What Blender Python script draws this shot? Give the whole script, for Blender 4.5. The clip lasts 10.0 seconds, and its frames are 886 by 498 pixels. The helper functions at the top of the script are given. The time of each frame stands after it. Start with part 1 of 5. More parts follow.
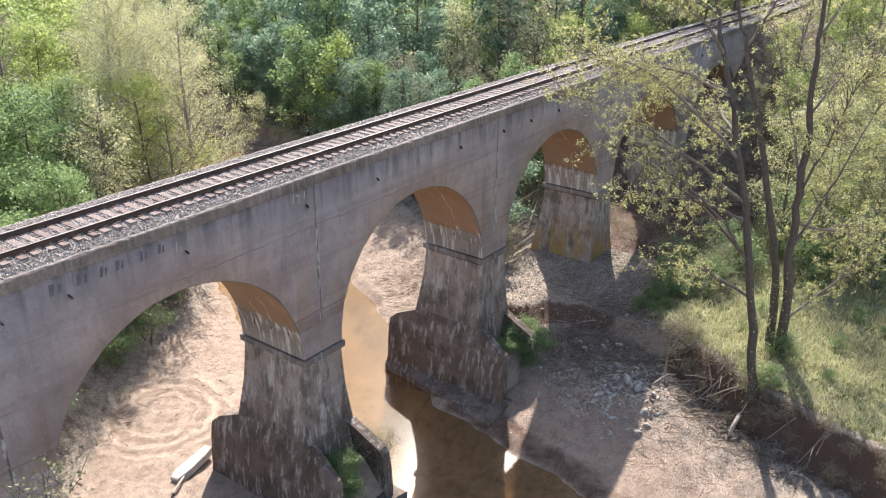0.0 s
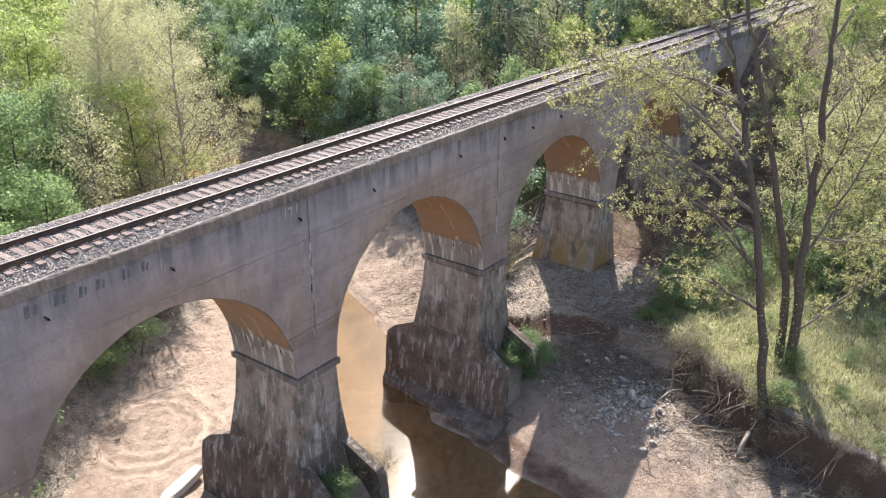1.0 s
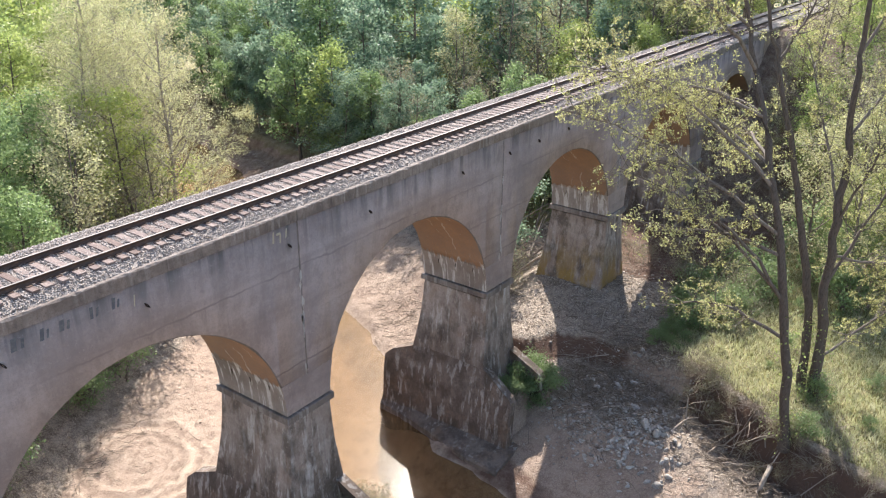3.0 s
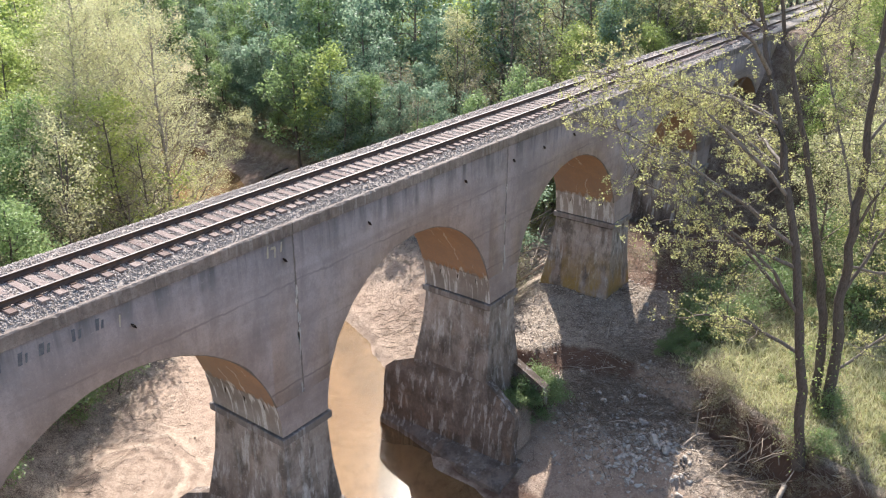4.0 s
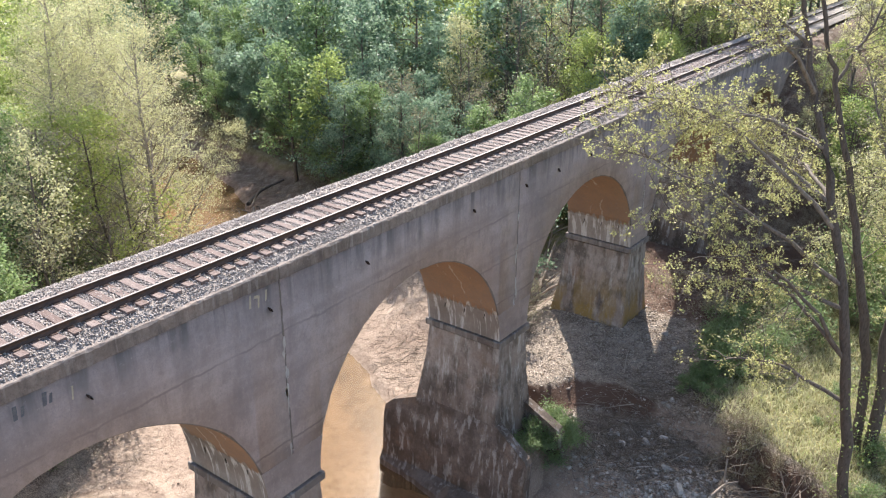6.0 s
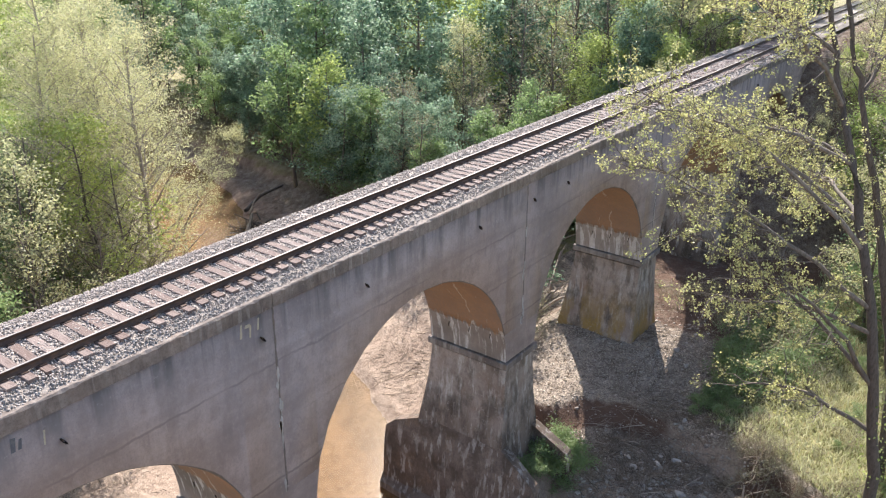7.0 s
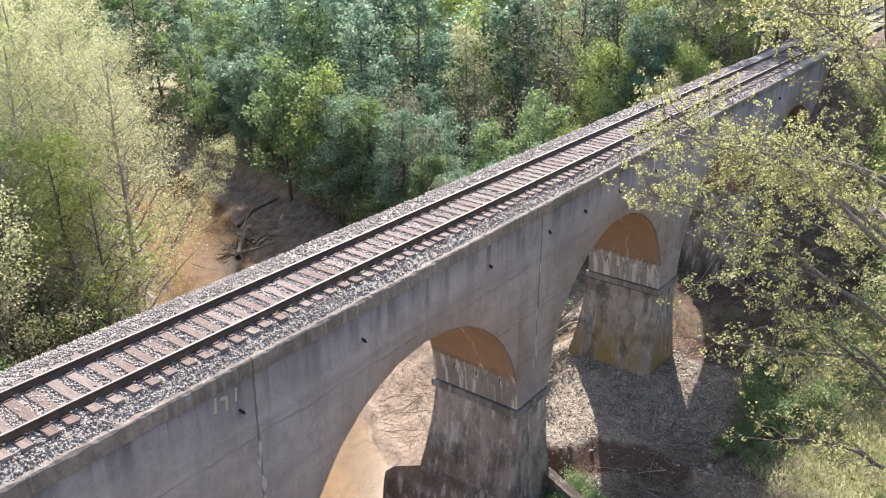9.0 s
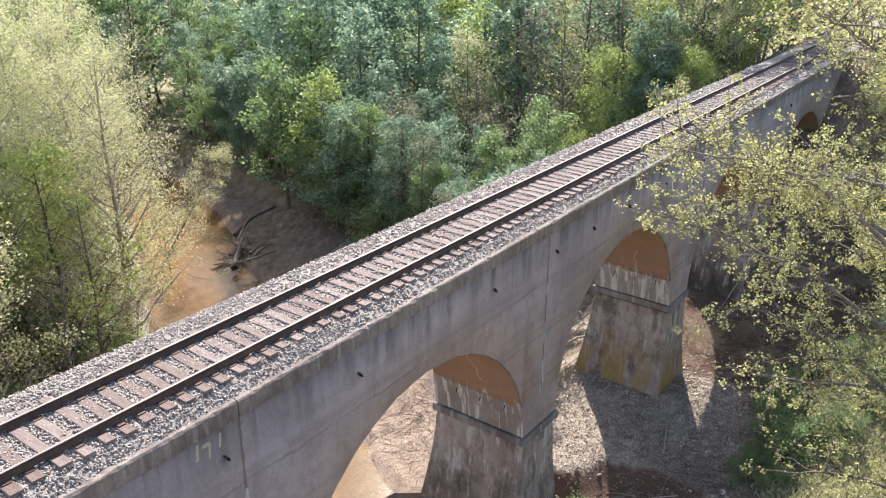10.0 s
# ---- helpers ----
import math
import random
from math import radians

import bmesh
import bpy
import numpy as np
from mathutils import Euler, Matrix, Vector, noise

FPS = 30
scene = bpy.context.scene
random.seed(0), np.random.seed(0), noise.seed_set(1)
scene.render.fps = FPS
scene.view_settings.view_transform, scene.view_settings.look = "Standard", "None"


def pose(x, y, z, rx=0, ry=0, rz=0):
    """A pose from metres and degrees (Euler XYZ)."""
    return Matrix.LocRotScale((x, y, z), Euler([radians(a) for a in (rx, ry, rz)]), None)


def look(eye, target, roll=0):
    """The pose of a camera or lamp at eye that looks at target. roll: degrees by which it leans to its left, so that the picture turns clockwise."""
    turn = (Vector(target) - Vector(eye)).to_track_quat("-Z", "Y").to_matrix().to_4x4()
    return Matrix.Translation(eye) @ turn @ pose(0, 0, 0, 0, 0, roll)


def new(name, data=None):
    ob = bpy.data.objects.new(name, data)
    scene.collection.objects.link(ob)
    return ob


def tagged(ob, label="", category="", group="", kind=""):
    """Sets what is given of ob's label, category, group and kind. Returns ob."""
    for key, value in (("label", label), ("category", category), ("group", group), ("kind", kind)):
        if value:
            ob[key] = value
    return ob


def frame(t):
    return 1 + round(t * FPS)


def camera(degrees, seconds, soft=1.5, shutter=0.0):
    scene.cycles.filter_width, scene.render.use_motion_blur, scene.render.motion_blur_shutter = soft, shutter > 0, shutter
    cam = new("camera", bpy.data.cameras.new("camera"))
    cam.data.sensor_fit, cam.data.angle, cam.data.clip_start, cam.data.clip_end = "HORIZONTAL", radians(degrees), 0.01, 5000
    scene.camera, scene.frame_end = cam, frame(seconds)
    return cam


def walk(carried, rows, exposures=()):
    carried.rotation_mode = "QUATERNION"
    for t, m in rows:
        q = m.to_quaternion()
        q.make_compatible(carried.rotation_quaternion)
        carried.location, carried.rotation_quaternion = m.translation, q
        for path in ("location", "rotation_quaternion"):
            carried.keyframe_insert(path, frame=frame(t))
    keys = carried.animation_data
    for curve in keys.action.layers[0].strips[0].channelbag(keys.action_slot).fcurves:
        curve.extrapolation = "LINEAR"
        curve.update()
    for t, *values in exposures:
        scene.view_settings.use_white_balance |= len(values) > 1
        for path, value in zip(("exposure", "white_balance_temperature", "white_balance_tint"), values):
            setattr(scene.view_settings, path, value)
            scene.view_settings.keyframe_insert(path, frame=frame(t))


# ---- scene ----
cam = camera(56.9, 10.0, soft=1.15)
PATH = [
    (0, (-22.219, -23.25, 26.971), (-20.749, -22.15, 26.178), 0.3),
    (0.5, (-21.612, -22.78, 26.944), (-20.14, -21.681, 26.152), 0.3),
    (1, (-21.0, -22.34, 26.874), (-19.528, -21.241, 26.085), 0.3),
    (1.5, (-20.427, -21.867, 26.824), (-18.953, -20.77, 26.034), 0.3),
    (2, (-19.847, -21.389, 26.787), (-18.372, -20.293, 25.999), 0.3),
    (2.5, (-19.351, -20.992, 26.788), (-17.876, -19.895, 26.001), 0.3),
    (4, (-17.787, -19.692, 26.652), (-16.311, -18.593, 25.869), 0.2),
    (4.5, (-17.159, -19.15, 26.63), (-15.683, -18.052, 25.846), 0.2),
    (5, (-16.492, -18.6, 26.597), (-15.015, -17.5, 25.815), 0.2),
    (5.5, (-15.698, -17.92, 26.579), (-14.221, -16.82, 25.799), 0.2),
    (7, (-13.524, -16.055, 26.566), (-12.048, -14.953, 25.786), 0.3),
    (7.5, (-12.884, -15.452, 26.55), (-11.407, -14.351, 25.77), 0.4),
    (8, (-12.176, -14.839, 26.527), (-10.698, -13.738, 25.75), 0.4),
    (8.5, (-11.498, -14.297, 26.539), (-10.02, -13.196, 25.763), 0.4),
    (9, (-10.877, -13.779, 26.526), (-9.398, -12.678, 25.751), 0.3),
    (9.5, (-10.158, -13.23, 26.541), (-8.679, -12.127, 25.767), 0.2),
    (10, (-9.524, -12.737, 26.549), (-8.046, -11.634, 25.777), 0.2),
]
walk(cam, [(t, look(eye, target, roll)) for t, eye, target, roll in PATH])

# ---- world, sun ----
TO_SUN = Vector((0.90, 0.627, 1.0)).normalized()
world = bpy.data.worlds.new("sky")
scene.world = world
world.use_nodes = True
wn = world.node_tree.nodes
sky = wn.new("ShaderNodeTexSky")
sky.sky_type = "NISHITA"
sky.sun_disc = False
sky.sun_elevation = math.asin(TO_SUN.z)
sky.sun_rotation = math.atan2(TO_SUN.x, TO_SUN.y)
sky.air_density, sky.dust_density = 1.0, 1.5
wn["Background"].inputs["Strength"].default_value = 0.135
world.node_tree.links.new(sky.outputs[0], wn["Background"].inputs["Color"])
sun_data = bpy.data.lights.new("sun", "SUN")
sun_data.energy, sun_data.angle, sun_data.color = 5.0, radians(0.6), (1.0, 0.953, 0.89)
sun = new("sun", sun_data)
sun.matrix_world = look(TO_SUN * 200, (0, 0, 0))
scene.view_settings.exposure = 1.2

# ---- materials ----


class Nodes:
    """A short way to write node materials."""

    def __init__(self, name):
        self.mat = bpy.data.materials.new(name)
        self.mat.use_nodes = True
        self.tree = self.mat.node_tree
        self.bsdf = self.tree.nodes["Principled BSDF"]
        self.out = self.tree.nodes["Material Output"]
        self.coord = self.add("ShaderNodeTexCoord")
        self.geo = self.add("ShaderNodeNewGeometry")

    def add(self, kind, **values):
        n = self.tree.nodes.new(kind)
        for k, v in values.items():
            n.inputs[k.replace("_", " ")].default_value = v
        return n

    def link(self, a, b):
        self.tree.links.new(a, b)

    def vec(self, scale=(1, 1, 1), world_space=True):
        m = self.add("ShaderNodeMapping")
        m.inputs["Scale"].default_value = scale
        self.link(self.geo.outputs["Position"] if world_space else self.coord.outputs["Object"], m.inputs["Vector"])
        return m.outputs[0]

    def noise(self, scale, detail=4, rough=0.6, stretch=(1, 1, 1), world_space=True):
        n = self.add("ShaderNodeTexNoise", Scale=scale, Detail=detail, Roughness=rough)
        self.link(self.vec(stretch, world_space), n.inputs["Vector"])
        return n.outputs["Fac"]

    def band(self, value, lo, hi, a=0.0, b=1.0):
        m = self.add("ShaderNodeMapRange")
        for k, v in zip(("From Min", "From Max", "To Min", "To Max"), (lo, hi, a, b)):
            m.inputs[k].default_value = v
        self.link(value, m.inputs["Value"])
        return m.outputs[0]

    def math(self, op, a, b):
        m = self.tree.nodes.new("ShaderNodeMath")
        m.operation = op
        for i, v in enumerate((a, b)):
            if isinstance(v, (int, float)):
                m.inputs[i].default_value = v
            else:
                self.link(v, m.inputs[i])
        return m.outputs[0]

    def mix(self, fac, a, b):
        m = self.tree.nodes.new("ShaderNodeMix")
        m.data_type = "RGBA"
        for key, v in ((0, fac), (6, a), (7, b)):
            if isinstance(v, (int, float)):
                m.inputs[key].default_value = v
            elif isinstance(v, tuple):
                m.inputs[key].default_value = (*v, 1)
            else:
                self.link(v, m.inputs[key])
        return m.outputs[2]

    def bump(self, height, strength=0.5, distance=0.02, base=None):
        b = self.add("ShaderNodeBump", Strength=strength, Distance=distance)
        self.link(height, b.inputs["Height"])
        if base is not None:
            self.link(base, b.inputs["Normal"])
        return b.outputs[0]

    def axis(self, k):
        s = self.add("ShaderNodeSeparateXYZ")
        self.link(self.geo.outputs["Position"], s.inputs[0])
        return s.outputs[k]

    def done(self, color, rough=0.9, normal=None, metal=0.0, spec=0.5):
        b = self.bsdf
        if isinstance(color, tuple):
            b.inputs["Base Color"].default_value = (*color, 1)
        else:
            self.link(color, b.inputs["Base Color"])
        if isinstance(rough, float):
            b.inputs["Roughness"].default_value = rough
        else:
            self.link(rough, b.inputs["Roughness"])
        b.inputs["Metallic"].default_value = metal
        b.inputs["Specular IOR Level"].default_value = spec
        if normal is not None:
            self.link(normal, b.inputs["Normal"])
        return self.mat


def concrete(name, base, dark, pale, rust=(0.30, 0.17, 0.09), rust_amount=0.15, streak=0.5, white=0.0, grime=0.0, drips=0.0, run_size=2.6, run_len=0.10, moss=0.0, barrel=None, flood=None, pours=()):
    n = Nodes(name)
    big = n.noise(0.35, 5, 0.6)
    col = n.mix(n.band(big, 0.35, 0.68), base, dark)
    col = n.mix(n.math("MULTIPLY", n.band(n.noise(0.16, 3), 0.45, 0.7), 0.6), col, pale)
    lift = n.noise(0.5, 2, 0.5, (0.1, 0.1, 1.6))
    col = n.mix(n.math("MULTIPLY", n.band(lift, 0.5, 0.62), 0.35), col, pale)
    run = n.noise(1.0, 6, 0.7, (run_size, run_size, run_len))
    blot = n.noise(1.3, 6, 0.72, (1, 1, 0.6))
    col = n.mix(n.math("MULTIPLY", n.band(blot, 0.48, 0.64), 0.55), col, dark)
    col = n.mix(n.math("MULTIPLY", n.band(run, 0.52, 0.72), streak), col, dark)
    col = n.mix(n.math("MULTIPLY", n.band(n.noise(0.8, 5), 0.52, 0.75), rust_amount), col, rust)
    if flood:
        # dark tide stain left by floods, ragged at its upper edge
        rag = n.band(n.noise(1.0, 5, 0.65, (1.5, 1.5, 0.25)), 0.2, 0.8, -1.9, 1.9)
        tide = n.band(n.math("ADD", n.axis(2), rag), flood[0] + 0.9, flood[0] - 0.9)
        col = n.mix(n.math("MULTIPLY", tide, 0.9), col, n.mix(n.band(n.noise(1.1, 6, 0.7, (1, 1, 0.5)), 0.35, 0.65), flood[1], flood[2]))
    if white:
        drip = n.noise(1.0, 5, 0.6, (3.8, 3.8, min(0.9, max(0.16, run_len))))
        patch = n.noise(0.7, 3)
        col = n.mix(n.math("MULTIPLY", n.math("MULTIPLY", n.band(drip, 0.52, 0.58), n.band(patch, 0.25 if barrel else 0.40, 0.38 if barrel else 0.56)), white), col, (0.60, 0.56, 0.52))
    if barrel:
        # brown soffit, bounced sun painted in as orange, to a drip line above the springing
        drop = n.band(n.noise(1.0, 4, 0.6, (3.4, 3.4, 0.12)), 0.3, 0.7, -0.28, 0.28)
        over = n.band(n.math("ADD", n.axis(2), drop), barrel[0] - 0.06, barrel[0] + 0.06)
        tone = n.mix(n.band(n.noise(0.5, 5, 0.65), 0.35, 0.65), barrel[1], barrel[2])
        tone = n.mix(n.math("MULTIPLY", n.band(n.noise(5.0, 6, 0.75), 0.5, 0.64), 0.5), tone, barrel[2])
        col = n.mix(over, col, tone)
        wander = n.band(n.noise(0.55, 4, 0.6), 0.2, 0.8, -0.55, 0.55)
        for place, wide, keep in ((1.75, 0.05, 0.42), (2.55, 0.03, 0.5), (0.8, 0.022, 0.52)):
            gap = n.math("ABSOLUTE", n.math("SUBTRACT", n.math("ADD", n.axis(1), wander), place), 0)
            lime = n.math("MULTIPLY", n.band(gap, wide, wide * 0.4), n.band(n.noise(0.8, 3), keep, keep + 0.08))
            col = n.mix(n.math("MULTIPLY", n.math("MULTIPLY", lime, over), 0.6), col, (0.58, 0.50, 0.42))
    if grime:
        soot = n.noise(1.0, 5, 0.65, (1.1, 1.1, max(0.22, run_len)))
        col = n.mix(n.math("MULTIPLY", n.band(soot, 0.48, 0.60), grime), col, (0.035, 0.028, 0.02))
    if moss:
        low = n.band(n.math("ADD", n.axis(2), n.band(n.noise(0.9, 4), 0, 1, -1.6, 1.6)), 6.2, 3.8)
        col = n.mix(n.math("MULTIPLY", n.math("MULTIPLY", n.band(n.noise(0.75, 5, 0.6, (1, 1, 0.35)), 0.43, 0.53), low), moss), col, (0.30, 0.185, 0.045))
    if drips:
        wet = n.noise(1.0, 4, 0.6, (1.6, 1.6, 0.12))
        fade = n.band(n.math("ADD", n.axis(2), n.band(n.noise(1.2, 3), 0, 1, -0.8, 0.8)), 14.6, 16.1)
        col = n.mix(n.math("MULTIPLY", n.math("MULTIPLY", n.band(wet, 0.47, 0.6), fade), drips), col, (0.10, 0.09, 0.085))
        pour = n.add("ShaderNodeTexWave", Scale=0.16, Distortion=4.0, Detail=3.0)
        pour.bands_direction = "Z"
        n.link(n.vec((0.25, 0.25, 1)), pour.inputs["Vector"])
        col = n.mix(n.math("MULTIPLY", n.band(pour.outputs["Fac"], 0.95, 1.0), 0.22), col, dark)
    for level, depth, keep in pours:
        # joints between pours: a dark ragged line
        line = n.math("ABSOLUTE", n.math("SUBTRACT", n.math("ADD", n.axis(2), n.band(n.noise(0.9, 4, 0.6), 0.2, 0.8, -0.10, 0.10)), level), 0)
        col = n.mix(n.math("MULTIPLY", n.math("MULTIPLY", n.band(line, 0.055, 0.015), n.band(n.noise(0.22, 3), keep, keep + 0.1)), depth), col, dark)
        below = n.math("MULTIPLY", n.band(n.math("SUBTRACT", n.axis(2), level), -0.7, 0.0), n.band(n.math("SUBTRACT", n.axis(2), level), 0.02, 0.0))
        wept = n.band(n.noise(1.0, 4, 0.6, (2.4, 2.4, 0.15)), 0.5, 0.62)
        col = n.mix(n.math("MULTIPLY", n.math("MULTIPLY", below, wept), depth * 0.5), col, dark)
    fine = n.noise(9.0, 6, 0.7)
    col = n.mix(n.math("MULTIPLY", n.band(fine, 0.4, 0.7), 0.35), col, dark)
    pit = n.noise(24.0, 4, 0.75)
    col = n.mix(n.math("MULTIPLY", n.band(pit, 0.52, 0.62), 0.38), col, dark)
    col = n.mix(n.math("MULTIPLY", n.band(n.noise(6.0, 5, 0.75), 0.58, 0.68), 0.12 if barrel else 0.4), col, pale)
    bump = n.bump(n.noise(2.2, 5), 0.5, 0.06)
    bump = n.bump(fine, 0.5, 0.02, bump)
    return n.done(col, 0.92, bump, spec=0.3)


M_CONC = concrete("weathered_concrete", (0.40, 0.312, 0.28), (0.205, 0.16, 0.146), (0.49, 0.395, 0.357), drips=0.75, streak=0.35, run_size=1.5, run_len=0.08, pours=((14.35, 0.7, 0.42), (12.3, 0.5, 0.47), (10.35, 0.9, 0.38)))
M_CURB = concrete("curb_concrete", (0.27, 0.22, 0.195), (0.085, 0.068, 0.06), (0.38, 0.32, 0.285), streak=0.95, white=0.22, run_size=3.0, run_len=0.3)
SOFFIT = (9.85, (0.36, 0.205, 0.115), (0.27, 0.16, 0.10))
M_BARREL = concrete("arch_soffit", (0.34, 0.285, 0.25), (0.19, 0.155, 0.13), (0.44, 0.385, 0.35), rust_amount=0.25, white=0.95, streak=0.5, run_size=1.9, run_len=0.2, barrel=SOFFIT)
# dark tone of the arch edges and of the open joints
M_RING = concrete("dark_arch_edge", (0.20, 0.165, 0.145), (0.09, 0.072, 0.062), (0.34, 0.29, 0.26), streak=0.5)
FLOOD = (5.1, (0.165, 0.12, 0.094), (0.055, 0.04, 0.032))
M_PIER = concrete("pier_concrete", (0.40, 0.325, 0.28), (0.19, 0.145, 0.118), (0.52, 0.455, 0.41), rust_amount=0.4, streak=0.7, white=0.55, grime=0.6, run_size=1.2, run_len=0.62, flood=FLOOD)
M_MOSSY = concrete("mossy_pier_concrete", (0.37, 0.29, 0.245), (0.19, 0.14, 0.112), (0.47, 0.41, 0.36), rust_amount=0.5, streak=0.7, white=0.5, grime=0.7, run_size=1.2, run_len=0.5, moss=0.9)
M_BASE = concrete("base_concrete", (0.17, 0.122, 0.094), (0.07, 0.05, 0.04), (0.27, 0.21, 0.175), rust_amount=0.4, streak=0.35, white=0.45, grime=0.5, run_size=0.9, run_len=0.85)
M_FOOT = concrete("footing_concrete", (0.20, 0.152, 0.125), (0.085, 0.062, 0.05), (0.30, 0.24, 0.20), rust_amount=0.4, streak=0.5, white=0.3, grime=0.5, run_size=1.2, run_len=0.5)
M_STRING = concrete("string_course_concrete", (0.25, 0.205, 0.18), (0.105, 0.085, 0.075), (0.36, 0.31, 0.28), streak=0.6, white=0.3)
M_CRUST = concrete("lime_crust", (0.52, 0.48, 0.45), (0.30, 0.265, 0.245), (0.62, 0.58, 0.55), streak=0.3)


def ground_mat():
    n = Nodes("ground")
    z = n.add("ShaderNodeAttribute")
    z.attribute_name = "zone"
    sep = n.add("ShaderNodeSeparateColor")
    n.link(z.outputs["Color"], sep.inputs[0])
    grass, litter, mud_shade = sep.outputs[0], sep.outputs[1], sep.outputs[2]
    big, mid, fine = n.noise(0.22, 5), n.noise(1.6, 6, 0.7), n.noise(11, 8, 0.8)
    sand = n.mix(n.band(big, 0.35, 0.65), (0.45, 0.342, 0.268), (0.345, 0.248, 0.192))
    sand = n.mix(n.math("MULTIPLY", n.band(mid, 0.45, 0.64), 0.8), sand, (0.225, 0.158, 0.12))
    sand = n.mix(n.math("MULTIPLY", n.band(fine, 0.5, 0.66), 0.6), sand, (0.58, 0.48, 0.39))
    sand = n.mix(n.math("MULTIPLY", n.band(n.noise(26, 6, 0.8), 0.52, 0.64), 0.45), sand, (0.20, 0.14, 0.10))
    lit = n.mix(n.band(mid, 0.4, 0.62), (0.36, 0.295, 0.24), (0.14, 0.108, 0.088))
    lit = n.mix(n.math("MULTIPLY", n.band(fine, 0.48, 0.6), 0.8), lit, (0.52, 0.43, 0.34))
    grs = n.mix(n.band(mid, 0.38, 0.66), (0.24, 0.23, 0.09), (0.40, 0.34, 0.20))
    grs = n.mix(n.math("MULTIPLY", n.band(fine, 0.45, 0.7), 0.5), grs, (0.15, 0.17, 0.055))
    ring = n.add("ShaderNodeVectorMath")
    ring.operation = "DISTANCE"
    flat = n.add("ShaderNodeVectorMath")
    flat.operation = "MULTIPLY"
    flat.inputs[1].default_value = (1, 1, 0)
    n.link(n.geo.outputs["Position"], flat.inputs[0])
    n.link(flat.outputs[0], ring.inputs[0])
    ring.inputs[1].default_value = (-0.9, 12.6, 0)
    dist = n.math("ADD", ring.outputs["Value"], n.band(n.noise(0.45, 3), 0, 1, -0.8, 0.8))
    rut = n.math("MULTIPLY", n.math("SINE", n.math("MULTIPLY", dist, 7.0), 0), n.math("MULTIPLY", n.band(dist, 1.6, 2.2), n.band(dist, 4.6, 3.6)))
    sand = n.mix(n.math("MULTIPLY", n.math("MULTIPLY", n.band(rut, 0.2, 0.9), n.band(n.noise(0.8, 4), 0.36, 0.55)), 0.6), sand, (0.56, 0.44, 0.345))
    sand = n.mix(n.math("MULTIPLY", n.math("MULTIPLY", n.band(rut, -0.3, -0.95), n.band(n.noise(0.8, 4), 0.3, 0.5)), 0.6), sand, (0.24, 0.172, 0.132))
    edge = n.band(n.noise(1.1, 5, 0.7), 0.2, 0.8, -0.35, 0.35)
    col = n.mix(n.band(n.math("ADD", litter, edge), 0.35, 0.65), sand, lit)
    col = n.mix(n.band(n.math("ADD", grass, edge), 0.35, 0.65), col, grs)
    col = n.mix(n.band(n.math("ADD", mud_shade, n.math("MULTIPLY", edge, 0.8)), 0.3, 0.7), col, (0.14, 0.085, 0.062))
    grit = n.math("MULTIPLY", n.band(n.noise(14, 7, 0.8), 0.5, 0.62), n.band(litter, 0.1, 0.6, 0.1, 0.7))
    col = n.mix(grit, col, (0.065, 0.047, 0.034))
    bump = n.bump(n.noise(3.5, 8, 0.75), 1.0, 0.16)
    bump = n.bump(rut, 0.35, 0.07, bump)
    bump = n.bump(fine, 0.8, 0.03, bump)
    return n.done(col, 0.95, bump, spec=0.2)


M_GROUND = ground_mat()


def water_mat():
    """Shallow silty water: the bed shows through, the sky and the bridge mirror in it."""
    n = Nodes("muddy_water")
    col = n.mix(n.band(n.noise(0.18, 4), 0.35, 0.65), (0.34, 0.235, 0.13), (0.25, 0.175, 0.10))
    bump = n.bump(n.noise(2.6, 3, 0.55, (1, 1.9, 1)), 0.06, 0.05)
    bump = n.bump(n.noise(9.0, 3, 0.6, (1, 1.6, 1)), 0.10, 0.02, bump)
    silt = n.add("ShaderNodeBsdfDiffuse")
    n.link(col, silt.inputs["Color"])
    clear_part = n.add("ShaderNodeBsdfTransparent")
    clear_part.inputs["Color"].default_value = (0.82, 0.67, 0.46, 1)
    body = n.add("ShaderNodeMixShader", Fac=0.70)
    n.link(silt.outputs[0], body.inputs[1])
    n.link(clear_part.outputs[0], body.inputs[2])
    gloss = n.add("ShaderNodeBsdfGlossy", Roughness=0.17)
    n.link(bump, gloss.inputs["Normal"])
    fres = n.add("ShaderNodeFresnel", IOR=1.2)
    n.link(bump, fres.inputs["Normal"])
    top = n.add("ShaderNodeMixShader")
    n.link(fres.outputs[0], top.inputs[0])
    n.link(body.outputs[0], top.inputs[1])
    n.link(gloss.outputs[0], top.inputs[2])
    n.link(top.outputs[0], n.out.inputs["Surface"])
    return n.mat


M_WATER = water_mat()


def grained(name, a, b, c, scale, stretch=(1, 1, 1), rough=0.85, metal=0.0, bump=0.5, per="object"):
    """A base of two tones, flecked with a third, varied from piece to piece."""
    n = Nodes(name)
    if per == "object":
        info = n.add("ShaderNodeObjectInfo")
        r = info.outputs["Random"]
    else:
        r = n.geo.outputs["Random Per Island"]
    col = n.mix(r, a, b)
    g = n.noise(scale, 6, 0.7, stretch, world_space=False)
    col = n.mix(n.math("MULTIPLY", n.band(g, 0.45, 0.68), 0.75), col, c)
    return n.done(col, rough, n.bump(g, bump, 0.02), metal, 0.3)


